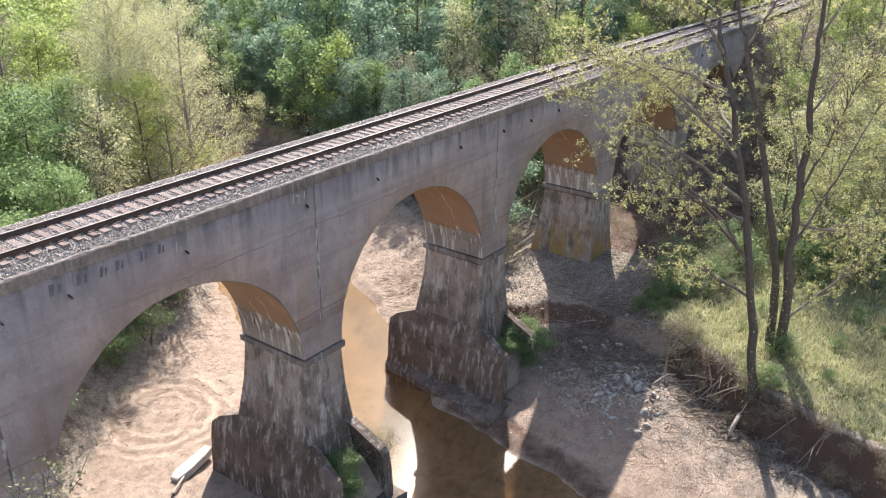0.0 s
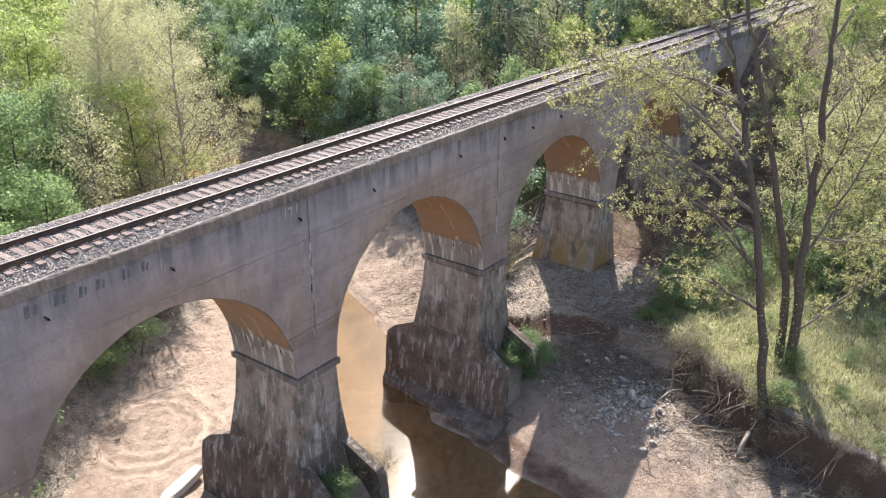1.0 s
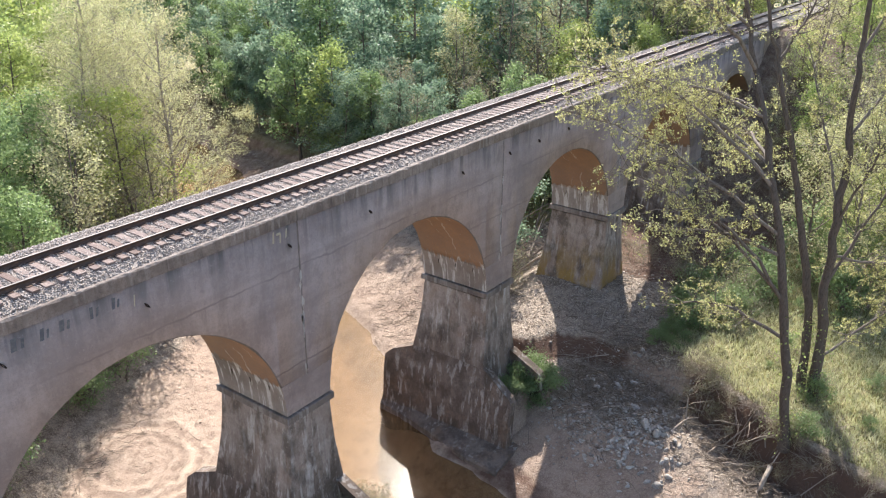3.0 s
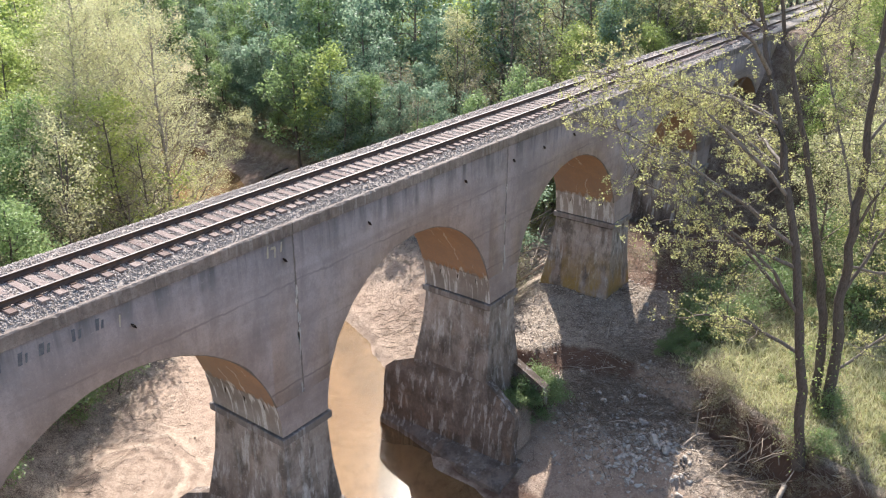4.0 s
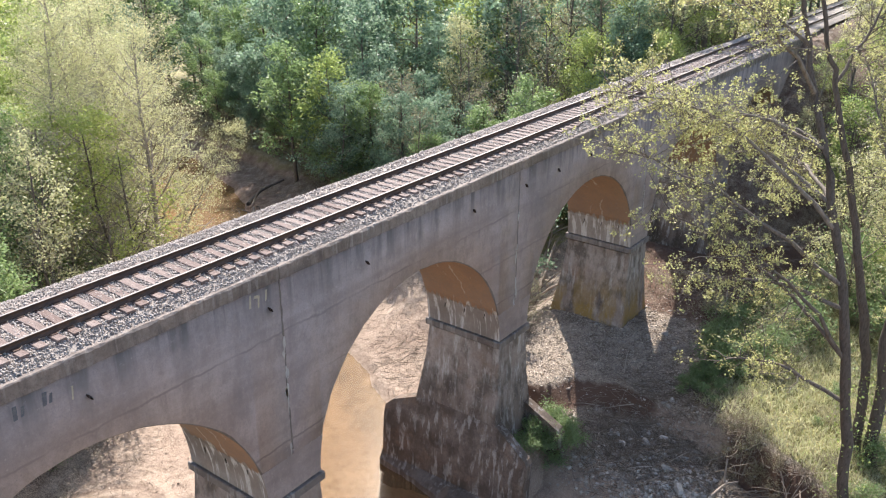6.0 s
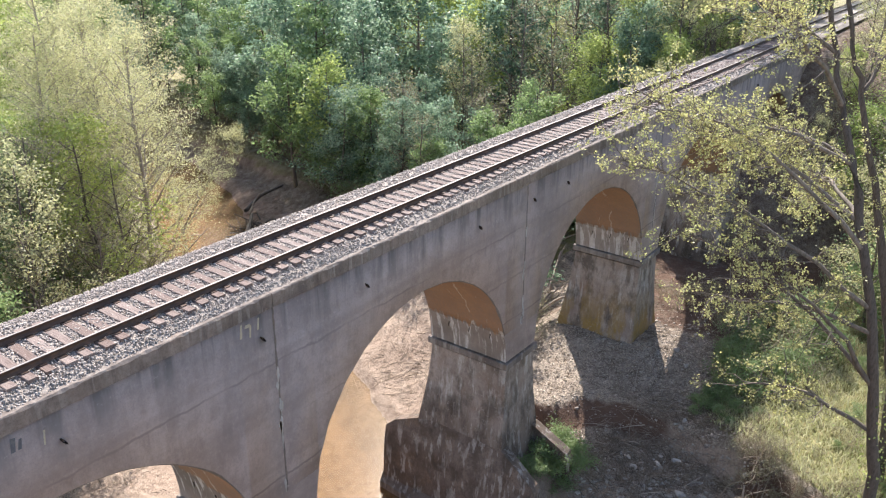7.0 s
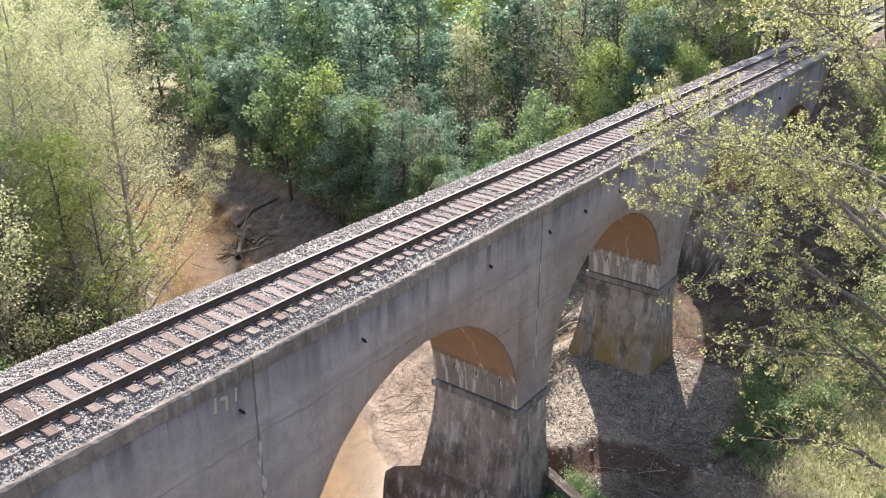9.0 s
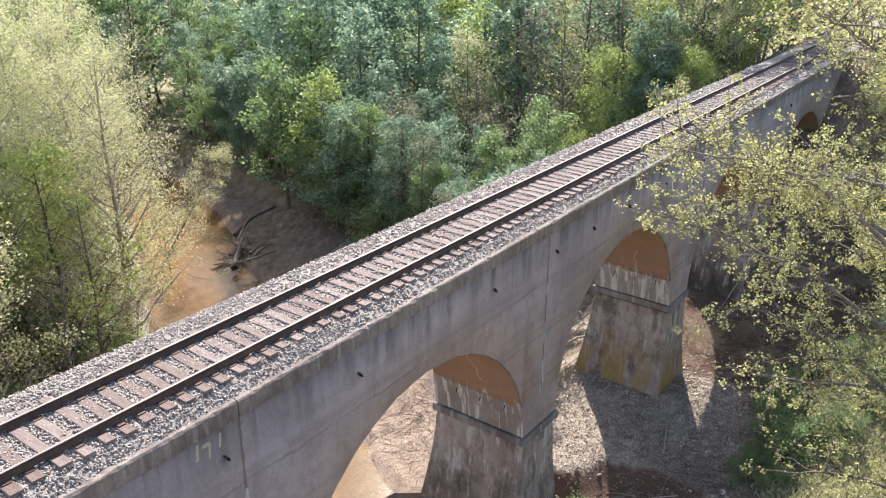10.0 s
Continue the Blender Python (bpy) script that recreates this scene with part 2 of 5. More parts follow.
M_TIE = grained("weathered_tie", (0.17, 0.12, 0.105), (0.27, 0.212, 0.192), (0.10, 0.066, 0.056), 2.0, (12, 1.2, 6), bump=0.9)
M_RAIL = grained("rusty_rail", (0.07, 0.045, 0.035), (0.07, 0.045, 0.035), (0.15, 0.08, 0.05), 3.0, rough=0.7)
M_HEADR = grained("worn_rail_head", (0.26, 0.235, 0.225), (0.26, 0.235, 0.225), (0.15, 0.12, 0.11), 2.0, (0.3, 6, 1), rough=0.62, metal=0.5, bump=0.05)
M_STONE = grained("ballast_stone", (0.40, 0.35, 0.32), (0.27, 0.23, 0.208), (0.45, 0.40, 0.37), 14, per="island")
M_BED = grained("ballast_bed", (0.28, 0.24, 0.215), (0.28, 0.24, 0.215), (0.38, 0.32, 0.28), 16, bump=1.0)
M_ROCK = grained("river_rock", (0.46, 0.415, 0.37), (0.24, 0.21, 0.185), (0.50, 0.455, 0.41), 3.0)
M_SLAB = concrete("pale_slab", (0.60, 0.55, 0.50), (0.40, 0.35, 0.31), (0.68, 0.63, 0.58), streak=0.2)
M_ROCKS = grained("river_rubble", (0.46, 0.40, 0.345), (0.19, 0.15, 0.125), (0.50, 0.44, 0.385), 3.0, per="island")
M_WOOD = grained("bleached_driftwood", (0.42, 0.35, 0.29), (0.30, 0.24, 0.19), (0.16, 0.12, 0.09), 3.0, (1, 1, 1))
M_STICKS = grained("dead_sticks", (0.36, 0.29, 0.23), (0.09, 0.066, 0.05), (0.2, 0.15, 0.11), 5.0, per="island")
M_FLAKE = grained("dead_leaves", (0.56, 0.47, 0.38), (0.20, 0.152, 0.118), (0.42, 0.34, 0.27), 4.0, per="island")
M_BARK = grained("grey_bark", (0.155, 0.125, 0.105), (0.24, 0.20, 0.17), (0.055, 0.044, 0.036), 3.0, (3, 3, 0.6), bump=1.0)
M_PALEBARK = grained("pale_bark", (0.30, 0.255, 0.21), (0.36, 0.31, 0.26), (0.17, 0.14, 0.115), 3.0, (3, 3, 0.6), bump=0.8)
M_DARKBARK = grained("dark_bark", (0.09, 0.072, 0.06), (0.15, 0.12, 0.10), (0.045, 0.036, 0.03), 3.0, (3, 3, 0.6), bump=1.0)
M_TRUNK = grained("rough_dark_bark", (0.115, 0.09, 0.074), (0.15, 0.12, 0.10), (0.035, 0.028, 0.023), 6.0, (2.5, 2.5, 0.7), bump=1.0)
M_HOLE = grained("rusted_pipe", (0.035, 0.026, 0.022), (0.035, 0.026, 0.022), (0.06, 0.035, 0.025), 9.0)
M_PAINT = grained("faded_dark_paint", (0.10, 0.10, 0.115), (0.12, 0.12, 0.13), (0.2, 0.19, 0.185), 6.0)
M_PALEPAINT = grained("faded_pale_paint", (0.42, 0.36, 0.27), (0.42, 0.36, 0.27), (0.30, 0.26, 0.22), 6.0)


def leaf_mat(name, a, b, c, glow=0.5):
    """Thin leaves: two tones by leaf, a third by plant, light coming through."""
    n = Nodes(name)
    info = n.add("ShaderNodeObjectInfo")
    col = n.mix(n.geo.outputs["Random Per Island"], a, b)
    col = n.mix(n.math("MULTIPLY", info.outputs["Random"], 0.55), col, c)
    n.link(col, n.bsdf.inputs["Base Color"])
    n.bsdf.inputs["Roughness"].default_value = 0.5
    n.bsdf.inputs["Specular IOR Level"].default_value = 0.35
    t = n.add("ShaderNodeBsdfTranslucent")
    n.link(col, t.inputs["Color"])
    mx = n.add("ShaderNodeMixShader", Fac=glow)
    n.link(n.bsdf.outputs[0], mx.inputs[1])
    n.link(t.outputs[0], mx.inputs[2])
    n.link(mx.outputs[0], n.out.inputs["Surface"])
    return n.mat


L_YELLOW = leaf_mat("pale_yellow_leaves", (0.60, 0.58, 0.31), (0.36, 0.355, 0.19), (0.54, 0.52, 0.30), 0.5)
L_LIME = leaf_mat("lime_leaves", (0.46, 0.53, 0.18), (0.19, 0.27, 0.09), (0.46, 0.49, 0.15), 0.5)
L_GREEN = leaf_mat("green_leaves", (0.37, 0.47, 0.21), (0.10, 0.175, 0.07), (0.29, 0.38, 0.15), 0.5)
L_GREY = leaf_mat("grey_green_leaves", (0.41, 0.51, 0.35), (0.085, 0.16, 0.105), (0.23, 0.335, 0.22), 0.5)
L_YOUNG = leaf_mat("young_maple_leaves", (0.58, 0.58, 0.24), (0.34, 0.31, 0.15), (0.52, 0.51, 0.23), 0.5)
L_GRASS = leaf_mat("grass_blades", (0.40, 0.42, 0.20), (0.60, 0.55, 0.40), (0.42, 0.42, 0.22), 0.45)
L_WEED = leaf_mat("weeds", (0.17, 0.25, 0.10), (0.27, 0.34, 0.16), (0.23, 0.29, 0.13), 0.45)
L_BRUSH = leaf_mat("dry_brush", (0.36, 0.32, 0.20), (0.21, 0.18, 0.12), (0.30, 0.31, 0.17), 0.35)

# ---- mesh helpers ----


def mesh_of(name, verts, faces, mats, index=None, smooth=False):
    me = bpy.data.meshes.new(name)
    v = np.asarray(verts, dtype=np.float32).reshape(-1, 3)
    f = np.asarray(faces, dtype=np.int32)
    me.vertices.add(len(v))
    me.vertices.foreach_set("co", v.ravel())
    k = f.shape[1]
    me.loops.add(f.size)
    me.loops.foreach_set("vertex_index", f.ravel())
    me.polygons.add(len(f))
    me.polygons.foreach_set("loop_start", np.arange(0, f.size, k, dtype=np.int32))
    for m in mats if isinstance(mats, (list, tuple)) else [mats]:
        me.materials.append(m)
    if index is not None:
        me.polygons.foreach_set("material_index", np.asarray(index, dtype=np.int32))
    if smooth:
        me.polygons.foreach_set("use_smooth", np.ones(len(f), dtype=bool))
    me.update(calc_edges=True)
    return me


def put(name, me, parent=None, label="", m=None):
    ob = new(name, me)
    if parent is not None:
        ob.parent = parent
    if m is not None:
        ob.matrix_basis = m
    if label:
        ob["label"] = label
    return ob


def part(name, bm, material, parent, label=""):
    me = bpy.data.meshes.new(name)
    bmesh.ops.recalc_face_normals(bm, faces=bm.faces)
    bm.to_mesh(me)
    bm.free()
    me.materials.append(material)
    return put(name, me, parent, label)


def thing(name, label, category, group="", kind="", at=(0, 0, 0)):
    ob = new(name)
    ob.location = at
    ob.empty_display_size = 0.3
    return tagged(ob, label, category, group, kind)


def loft(bm, rings, cap=True):
    """Closed rings of equal length, joined one to the next."""
    rows = [[bm.verts.new(p) for p in r] for r in rings]
    k = len(rows[0])
    for a, b in zip(rows, rows[1:]):
        for i in range(k):
            bm.faces.new((a[i], a[(i + 1) % k], b[(i + 1) % k], b[i]))
    if cap:
        bm.faces.new(rows[0][::-1])
        bm.faces.new(rows[-1])
    return rows


def box_bm(x0, x1, y0, y1, z0, z1, bevel=0.0):
    bm = bmesh.new()
    loft(bm, [[(x0, y0, z), (x1, y0, z), (x1, y1, z), (x0, y1, z)] for z in (z0, z1)])
    if bevel:
        bmesh.ops.bevel(bm, geom=bm.edges[:], offset=bevel, segments=1, affect="EDGES", profile=0.5)
    return bm


def prism(bm, outline, y0, y1):
    """An outline in x and z, from y0 to y1."""
    return loft(bm, [[(x, y, z) for x, z in outline] for y in (y0, y1)])


def tubes(lines, sides=5):
    """Tapered tubes along polylines of (point, radius): verts and faces."""
    V, F, base = [], [], 0
    ang = np.arange(sides) * 2 * np.pi / sides
    for pts, rad in lines:
        pts, rad = np.asarray(pts, float), np.asarray(rad, float)
        d = np.gradient(pts, axis=0)
        d /= np.linalg.norm(d, axis=1)[:, None] + 1e-9
        ref = np.where(np.abs(d[:, 2:3]) > 0.9, [[1.0, 0, 0]], [[0, 0, 1.0]])
        u = np.cross(d, ref)
        u /= np.linalg.norm(u, axis=1)[:, None] + 1e-9
        w = np.cross(d, u)
        ring = pts[:, None] + rad[:, None, None] * (np.cos(ang)[None, :, None] * u[:, None] + np.sin(ang)[None, :, None] * w[:, None])
        V.append(ring.reshape(-1, 3))
        n = len(pts)
        i = np.arange(n - 1)[:, None] * sides + base
        j = np.arange(sides)[None]
        j2 = (j + 1) % sides
        F.append(np.stack([i + j, i + j2, i + sides + j2, i + sides + j], -1).reshape(-1, 4))
        base += n * sides
    return np.concatenate(V), np.concatenate(F)


def leaves(centres, size, rng, flat=0.3, long=1.6, simple=False):
    """Pointed leaves turned at random: folded quads, or plain triangles."""
    n = len(centres)
    a = rng.normal(size=(n, 3))
    a[:, 2] *= 1 - flat
    a /= np.linalg.norm(a, axis=1)[:, None]
    b = rng.normal(size=(n, 3))
    b -= (a * b).sum(1)[:, None] * a
    b /= np.linalg.norm(b, axis=1)[:, None]
    s = size * rng.uniform(0.6, 1.35, n)[:, None]
    up = np.cross(a, b) * s * 0.22
    c = np.asarray(centres)
    if simple:
        v = np.stack([c - a * s * long / 2 - b * s * 0.35, c + b * s * 0.6 + up, c + a * s * long / 2 - b * s * 0.25], 1).reshape(-1, 3)
        return v, np.arange(3 * n).reshape(n, 3)
    v = np.stack([c - a * s * long / 2, c + b * s / 2 + up, c + a * s * long / 2, c - b * s / 2 + up], 1).reshape(-1, 3)
    f = np.arange(4 * n).reshape(n, 4)
    return v, f


# ---- terrain ----
PIER = 13.725
HALF = PIER / 2
RIVER = np.array([(42, 130), (40, 100), (38, 76), (36, 60), (32.5, 49), (26.6, 40.2), (19.6, 27.4), (14.5, 17), (11.2, 10), (6.6, 3), (5.4, -2), (4.0, -8), (0.2, -17), (-5, -30), (-9, -60)], float)
RIVER_HALF = np.array([6, 6, 5.5, 4.5, 4, 4.6, 4.6, 4.6, 4.3, 4.0, 4.2, 4.4, 5, 6, 6], float)
LEFT_BANK = np.array([(-80, -20), (-30, 2), (-12, 8), (-4, 14), (2, 18.5), (8, 21.5), (13, 26), (19, 33.5), (24.5, 42), (28.5, 51), (30.5, 62), (32, 78), (34, 130)], float)
SCARP = np.array([(2, -60), (8, -34), (12.5, -24), (14.6, -18.5), (15.6, -15), (17.2, -12), (18.4, -9.9), (19.2, -7.6), (20.1, -5.2), (20.0, -2.6), (19.3, -0.8), (17.8, 0.4), (17.0, 2), (20, 5), (25, 8), (30, 14), (33, 22), (35, 29), (37.5, 36), (40, 46), (43, 60), (45, 80), (48, 130)], float)
WATER_Z = -0.7


def along(x, y, line):
    """Signed distance to a polyline (positive to its left), and the fractional index along it."""
    if x.size < 4000:
        p, d = line[:-1], np.diff(line, axis=0)
        fx, fy = x[..., None] - p[:, 0], y[..., None] - p[:, 1]
        t = np.minimum(np.maximum((fx * d[:, 0] + fy * d[:, 1]) / (d * d).sum(1), 0), 1)
        ex, ey = fx - t * d[:, 0], fy - t * d[:, 1]
        dist = np.hypot(ex, ey)
        k = np.argmin(dist, axis=-1)[..., None]
        best = np.take_along_axis(dist, k, -1)[..., 0]
        sign = np.take_along_axis(np.sign(d[:, 0] * ey - d[:, 1] * ex), k, -1)[..., 0]
        return best * np.where(sign == 0, 1, sign), k[..., 0] + np.take_along_axis(t, k, -1)[..., 0]
    best = np.full(x.shape, 1e9)
    sign = np.zeros(x.shape)
    where = np.zeros(x.shape)
    for i, (p, q) in enumerate(zip(line, line[1:])):
        d = q - p
        t = np.clip(((x - p[0]) * d[0] + (y - p[1]) * d[1]) / (d @ d), 0, 1)
        ex, ey = x - p[0] - t * d[0], y - p[1] - t * d[1]
        dist = np.hypot(ex, ey)
        near = dist < best
        best = np.where(near, dist, best)
        sign = np.where(near, np.sign(d[0] * ey - d[1] * ex), sign)
        where = np.where(near, i + t, where)
    return best * np.where(sign == 0, 1, sign), where


def ramp(v, a, b):
    t = np.clip((v - a) / (b - a), 0, 1)
    return t * t * (3 - 2 * t)


def ripple(x, y, s=0.0):
    """Soft unevenness out of a few sines."""
    return (np.sin(0.9 * x + 1.3 * y + s) + np.sin(1.7 * x - 0.8 * y + 2 * s) + np.sin(2.9 * x + 2.3 * y + 1.1) * 0.5 + np.sin(5.1 * x - 4.3 * y + s) * 0.25) / 2.75


def terrain(x, y):
    """Height of the ground, and how much grass, litter and muddy or shaded tone lies on it."""
    x, y = np.asarray(x, float), np.asarray(y, float)
    dr, wr = along(x, y, RIVER)
    half = np.interp(wr, np.arange(len(RIVER)), RIVER_HALF) + 0.35 * ripple(x * 0.7, y * 0.7, 3.0)
    out = np.abs(dr) - half
    wob = 0.35 * ripple(x * 0.6, y * 0.6, 1.0)
    dl, _ = along(x, y, LEFT_BANK)
    ds, _ = along(x, y, SCARP)
    dl, ds = dl + wob, -ds + wob
    low = np.where(dr < 0, -0.7 + 0.75 * ramp(out, 0, 5), -0.7 + 0.4 * ramp(out, 0, 0.6) + 1.5 * ramp(out, 0.3, 7.5) + 0.5 * ramp(out, 3.5, 8.0) * ramp(y, -13, -9))
    shelf = np.where(out > 0, low, -0.7 - 1.2 * ramp(-out, 0, 2.0))
    top = 2.7 + 0.9 * ramp(-y, 4, 9) + 0.7 * ramp(x, 22.5, 26.5) * (1 - ramp(np.abs(y), 4, 8)) - 1.9 * ramp(y, 4, 9) + 0.9 * ramp(y, 14, 40) + 0.5 * ramp(np.hypot(x - 20, y), 40, 90)
    h = np.where(ds > -0.35, shelf + (top - shelf) * ramp(ds, -0.3, 1.15), shelf)
    left = 2.0 + 0.5 * ramp(np.hypot(x, y), 30, 90)
    h = np.where(dl > -0.5, h + (left - h) * ramp(dl, -0.5, 3.2), h)
    emb = 16.25 - np.maximum(0, 57.5 - x) * 0.85 - np.maximum(0, np.abs(y - 2.0) - 3.1) * 0.72
    far = 16.25 - np.maximum(0, x + 66) * 0.85 - np.maximum(0, np.abs(y - 2.0) - 3.1) * 0.72
    e = np.maximum(emb, far)
    on_bank = ramp(e - h, -0.6, 0.6)
    h = np.maximum(h, e)
    rough = 0.08 * ripple(x * 1.7, y * 1.7) + 0.05 * ripple(x * 4.1, y * 3.7, 2.0)
    dry = ramp(out, 0.2, 1.5)
    basin = ramp(ds, -6, -0.5) * (1 - ramp(ds, -0.3, 0.3)) * (dr > 0)
    h = h + rough * dry * (1 + 1.6 * basin) * np.where(e > 15.5, 0.2, 1)
    right = (ds > 0.3)
    grass = np.where(right, ramp(ds, 0.9, 1.9) * ramp(-y, 5, 8), 0) + np.where(dl > 0, ramp(dl, 1.5, 4), 0)
    grass = np.maximum(grass * (1 - on_bank), 0) + np.where((y > 12) & right, 0.6, 0) * (1 - on_bank)
    litter = np.maximum(np.where(right, ramp(ds, 0.2, 1.0) * 0.8, 0), np.maximum(basin * 0.85, on_bank * 0.9))
    litter = np.maximum(litter, ramp(dl, -1.6, 0.4) * 0.9)
    litter = np.maximum(litter, np.where((dr > 0) & (y < -2), 0.05 * ramp(out, 2.5, 5), 0))
    mud_shade = np.where((y < 5), ramp(ds, -0.5, -0.15) * (1 - ramp(ds, 0.85 - 0.1 * ramp(y, -11, -8), 1.25 - 0.1 * ramp(y, -11, -8))) * (1 - 0.75 * ramp(y, -9.3, -8.3) * (1 - ramp(y, -5.2, -4.2))) * (0.85 + 0.15 * ripple(x * 1.4, y * 1.4, 5.0)), 0) + np.where((y > 30) & (dr > 0) & (out < 9), 0.5, 0)
    wet = np.where((dr > 0) & (y < 1), ramp(out, -0.2, 0.1) * (1 - ramp(out, 1.1, 2.2)) * 0.62, 0)
    mud_shade = np.maximum(mud_shade, wet)
    mud_shade = np.maximum(mud_shade, np.where(right, 0.68 * ramp(x, 28.0, 29.5) * (1 - ramp(np.abs(y), 6, 9)), 0))
    deep = ramp(-out, 1.2, 3.2) * 0.45 * ramp(6 - y, 0, 7)
    # on the embankment the dark tone paints in shade over dark litter
    mud_shade = np.maximum(np.maximum(mud_shade * (1 - on_bank), deep), np.maximum(on_bank * 0.52 * (x > 0), basin * 0.06))
    return h, np.clip(grass, 0, 1), np.clip(litter, 0, 1), np.clip(mud_shade, 0, 1)


def ground_at(x, y):
    return float(terrain(np.array([x]), np.array([y]))[0][0])


def build_ground():
    gx = np.concatenate([np.geomspace(-3000, -70, 16), np.arange(-66, -24, 3.0), np.arange(-22, 52, 0.34), np.arange(53, 100, 2.0), np.geomspace(110, 3000, 16)])
    gy = np.concatenate([np.geomspace(-3000, -70, 16), np.arange(-66, -30, 3.0), np.arange(-28, 48, 0.34), np.arange(49, 100, 2.0), np.geomspace(110, 3000, 16)])
    X, Y = np.meshgrid(gx, gy, indexing="ij")
    h, g, l, m = terrain(X.ravel(), Y.ravel())
    n, k = X.shape
    idx = np.arange(n * k).reshape(n, k)
    f = np.stack([idx[:-1, :-1], idx[1:, :-1], idx[1:, 1:], idx[:-1, 1:]], -1).reshape(-1, 4)
    me = mesh_of("ground", np.stack([X.ravel(), Y.ravel(), h], -1), f, M_GROUND, smooth=True)
    a = me.attributes.new("zone", "FLOAT_COLOR", "POINT")
    a.data.foreach_set("color", np.stack([g, l, m, np.ones_like(g)], -1).astype(np.float32).ravel())
    tagged(put("ground", me), "pinkish river sand, leaf litter and grassy banks", "ground", kind="structure")
    v = np.array([(-120, -120, WATER_Z), (120, -120, WATER_Z), (120, 120, WATER_Z), (-120, 120, WATER_Z)], float)
    tagged(put("water", mesh_of("water", v, [[0, 1, 2, 3]], M_WATER)), "shallow muddy brown creek water", "water", kind="structure")


build_ground()

# ---- viaduct ----
DECK_Y = 4.05
SPRING, RADIUS, SEAM, TOP, CURB = 8.25, 5.68, 9.75, 16.12, 16.55
FIRST, LAST = -3, 4


def shaft_half(z):
    return float(np.interp(z, (-2, 0, 1.5, 3, 4, 6, 8), (2.05, 2.05, 1.97, 1.78, 1.56, 1.27, 1.16)))


def span_part(parent, k):
    """The wall over one arch, from pier k to pier k + 1, with its barrel."""
    x0, x1 = PIER * k + 0.004, PIER * (k + 1) - 0.004
    mid = PIER * (k + 0.5)
    a0 = math.asin((SEAM - SPRING) / RADIUS)
    arc = [(mid - RADIUS * math.cos(a), SPRING + RADIUS * math.sin(a)) for a in np.linspace(a0, math.pi - a0, 41)]
    chip = random.Random(40 + k)
    bite = [0.03 + 0.045 * chip.random() ** 3 for _ in arc]
    rim = [(mid + (x - mid) * (1 + q / RADIUS), z + (z - SPRING) * q / RADIUS) for (x, z), q in zip(arc, bite)]
    cols = [(x0, SEAM, x0, SEAM, 0.03, 0.0), (x0 + 0.03, SEAM, x0 + 0.03, SEAM, 0.0, 0.0)]
    cols += [(x, z, u, w, 0.0, q) for (x, z), (u, w), q in zip(arc, rim, bite)]
    cols += [(x1 - 0.03, SEAM, x1 - 0.03, SEAM, 0.0, 0.0), (x1, SEAM, x1, SEAM, 0.03, 0.0)]
    verts, faces, index = [], [], []
    for x, z, u, w, inset, q in cols:
        verts += [(u, inset, w), (u, inset, TOP), (u, DECK_Y - inset, TOP), (u, DECK_Y - inset, w), (x, DECK_Y - inset - q, z), (x, inset + q, z)]
    n = len(cols)
    for i in range(n - 1):
        a, b = 6 * i, 6 * (i + 1)
        under = 2 <= i < n - 3
        faces += [(a + j, b + j, b + (j + 1) % 6, a + (j + 1) % 6) for j in range(6)]
        # the chamfers along both arch edges take the dark tone
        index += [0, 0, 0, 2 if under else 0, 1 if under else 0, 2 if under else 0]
    m = 6 * (n - 1)
    faces += [(0, 1, 2, 3), (0, 3, 4, 5), (m + 3, m + 2, m + 1, m), (m + 5, m + 4, m + 3, m)]
    index += [0, 0, 0, 0]
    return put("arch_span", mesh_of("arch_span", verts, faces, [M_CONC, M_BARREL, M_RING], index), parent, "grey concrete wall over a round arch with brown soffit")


def joint_crust(parent, k):
    """Dark open joint over a pier, with a ragged lime crust down its lower half."""
    c = PIER * k
    rng = random.Random(60 + k)
    bm = bmesh.new()
    rings = []
    for z in np.linspace(SEAM + 0.2, TOP - 0.02, 46):
        w, o = rng.uniform(0.018, 0.045), rng.uniform(-0.012, 0.012)
        rings.append([(c + o - w, -0.003, z), (c + o + w, -0.003, z), (c + o + w, 0.03, z), (c + o - w, 0.03, z)])
    loft(bm, rings)
    part("joint_seam", bm, M_RING, parent, "dark open joint in the concrete")
    for i in range(9):
        bm = bmesh.new()
        rings = []
        z1 = SEAM + rng.uniform(0.4, 4.6)
        o, h = rng.uniform(-0.10, 0.10), rng.uniform(0.25, 0.9)
        for t in np.linspace(0, 1, 7):
            w = 0.045 * math.sin(math.pi * min(1, 0.12 + t)) * rng.uniform(0.5, 1.3) + 0.006
            d = o + rng.uniform(-0.015, 0.015)
            rings.append([(c + d - w, -0.007, z1 - h * t), (c + d + w, -0.007, z1 - h * t), (c + d + w, 0.01, z1 - h * t), (c + d - w, 0.01, z1 - h * t)])
        loft(bm, rings)
        part("lime_crust", bm, M_CRUST, parent, "whitish lime crust weeping from the joint")


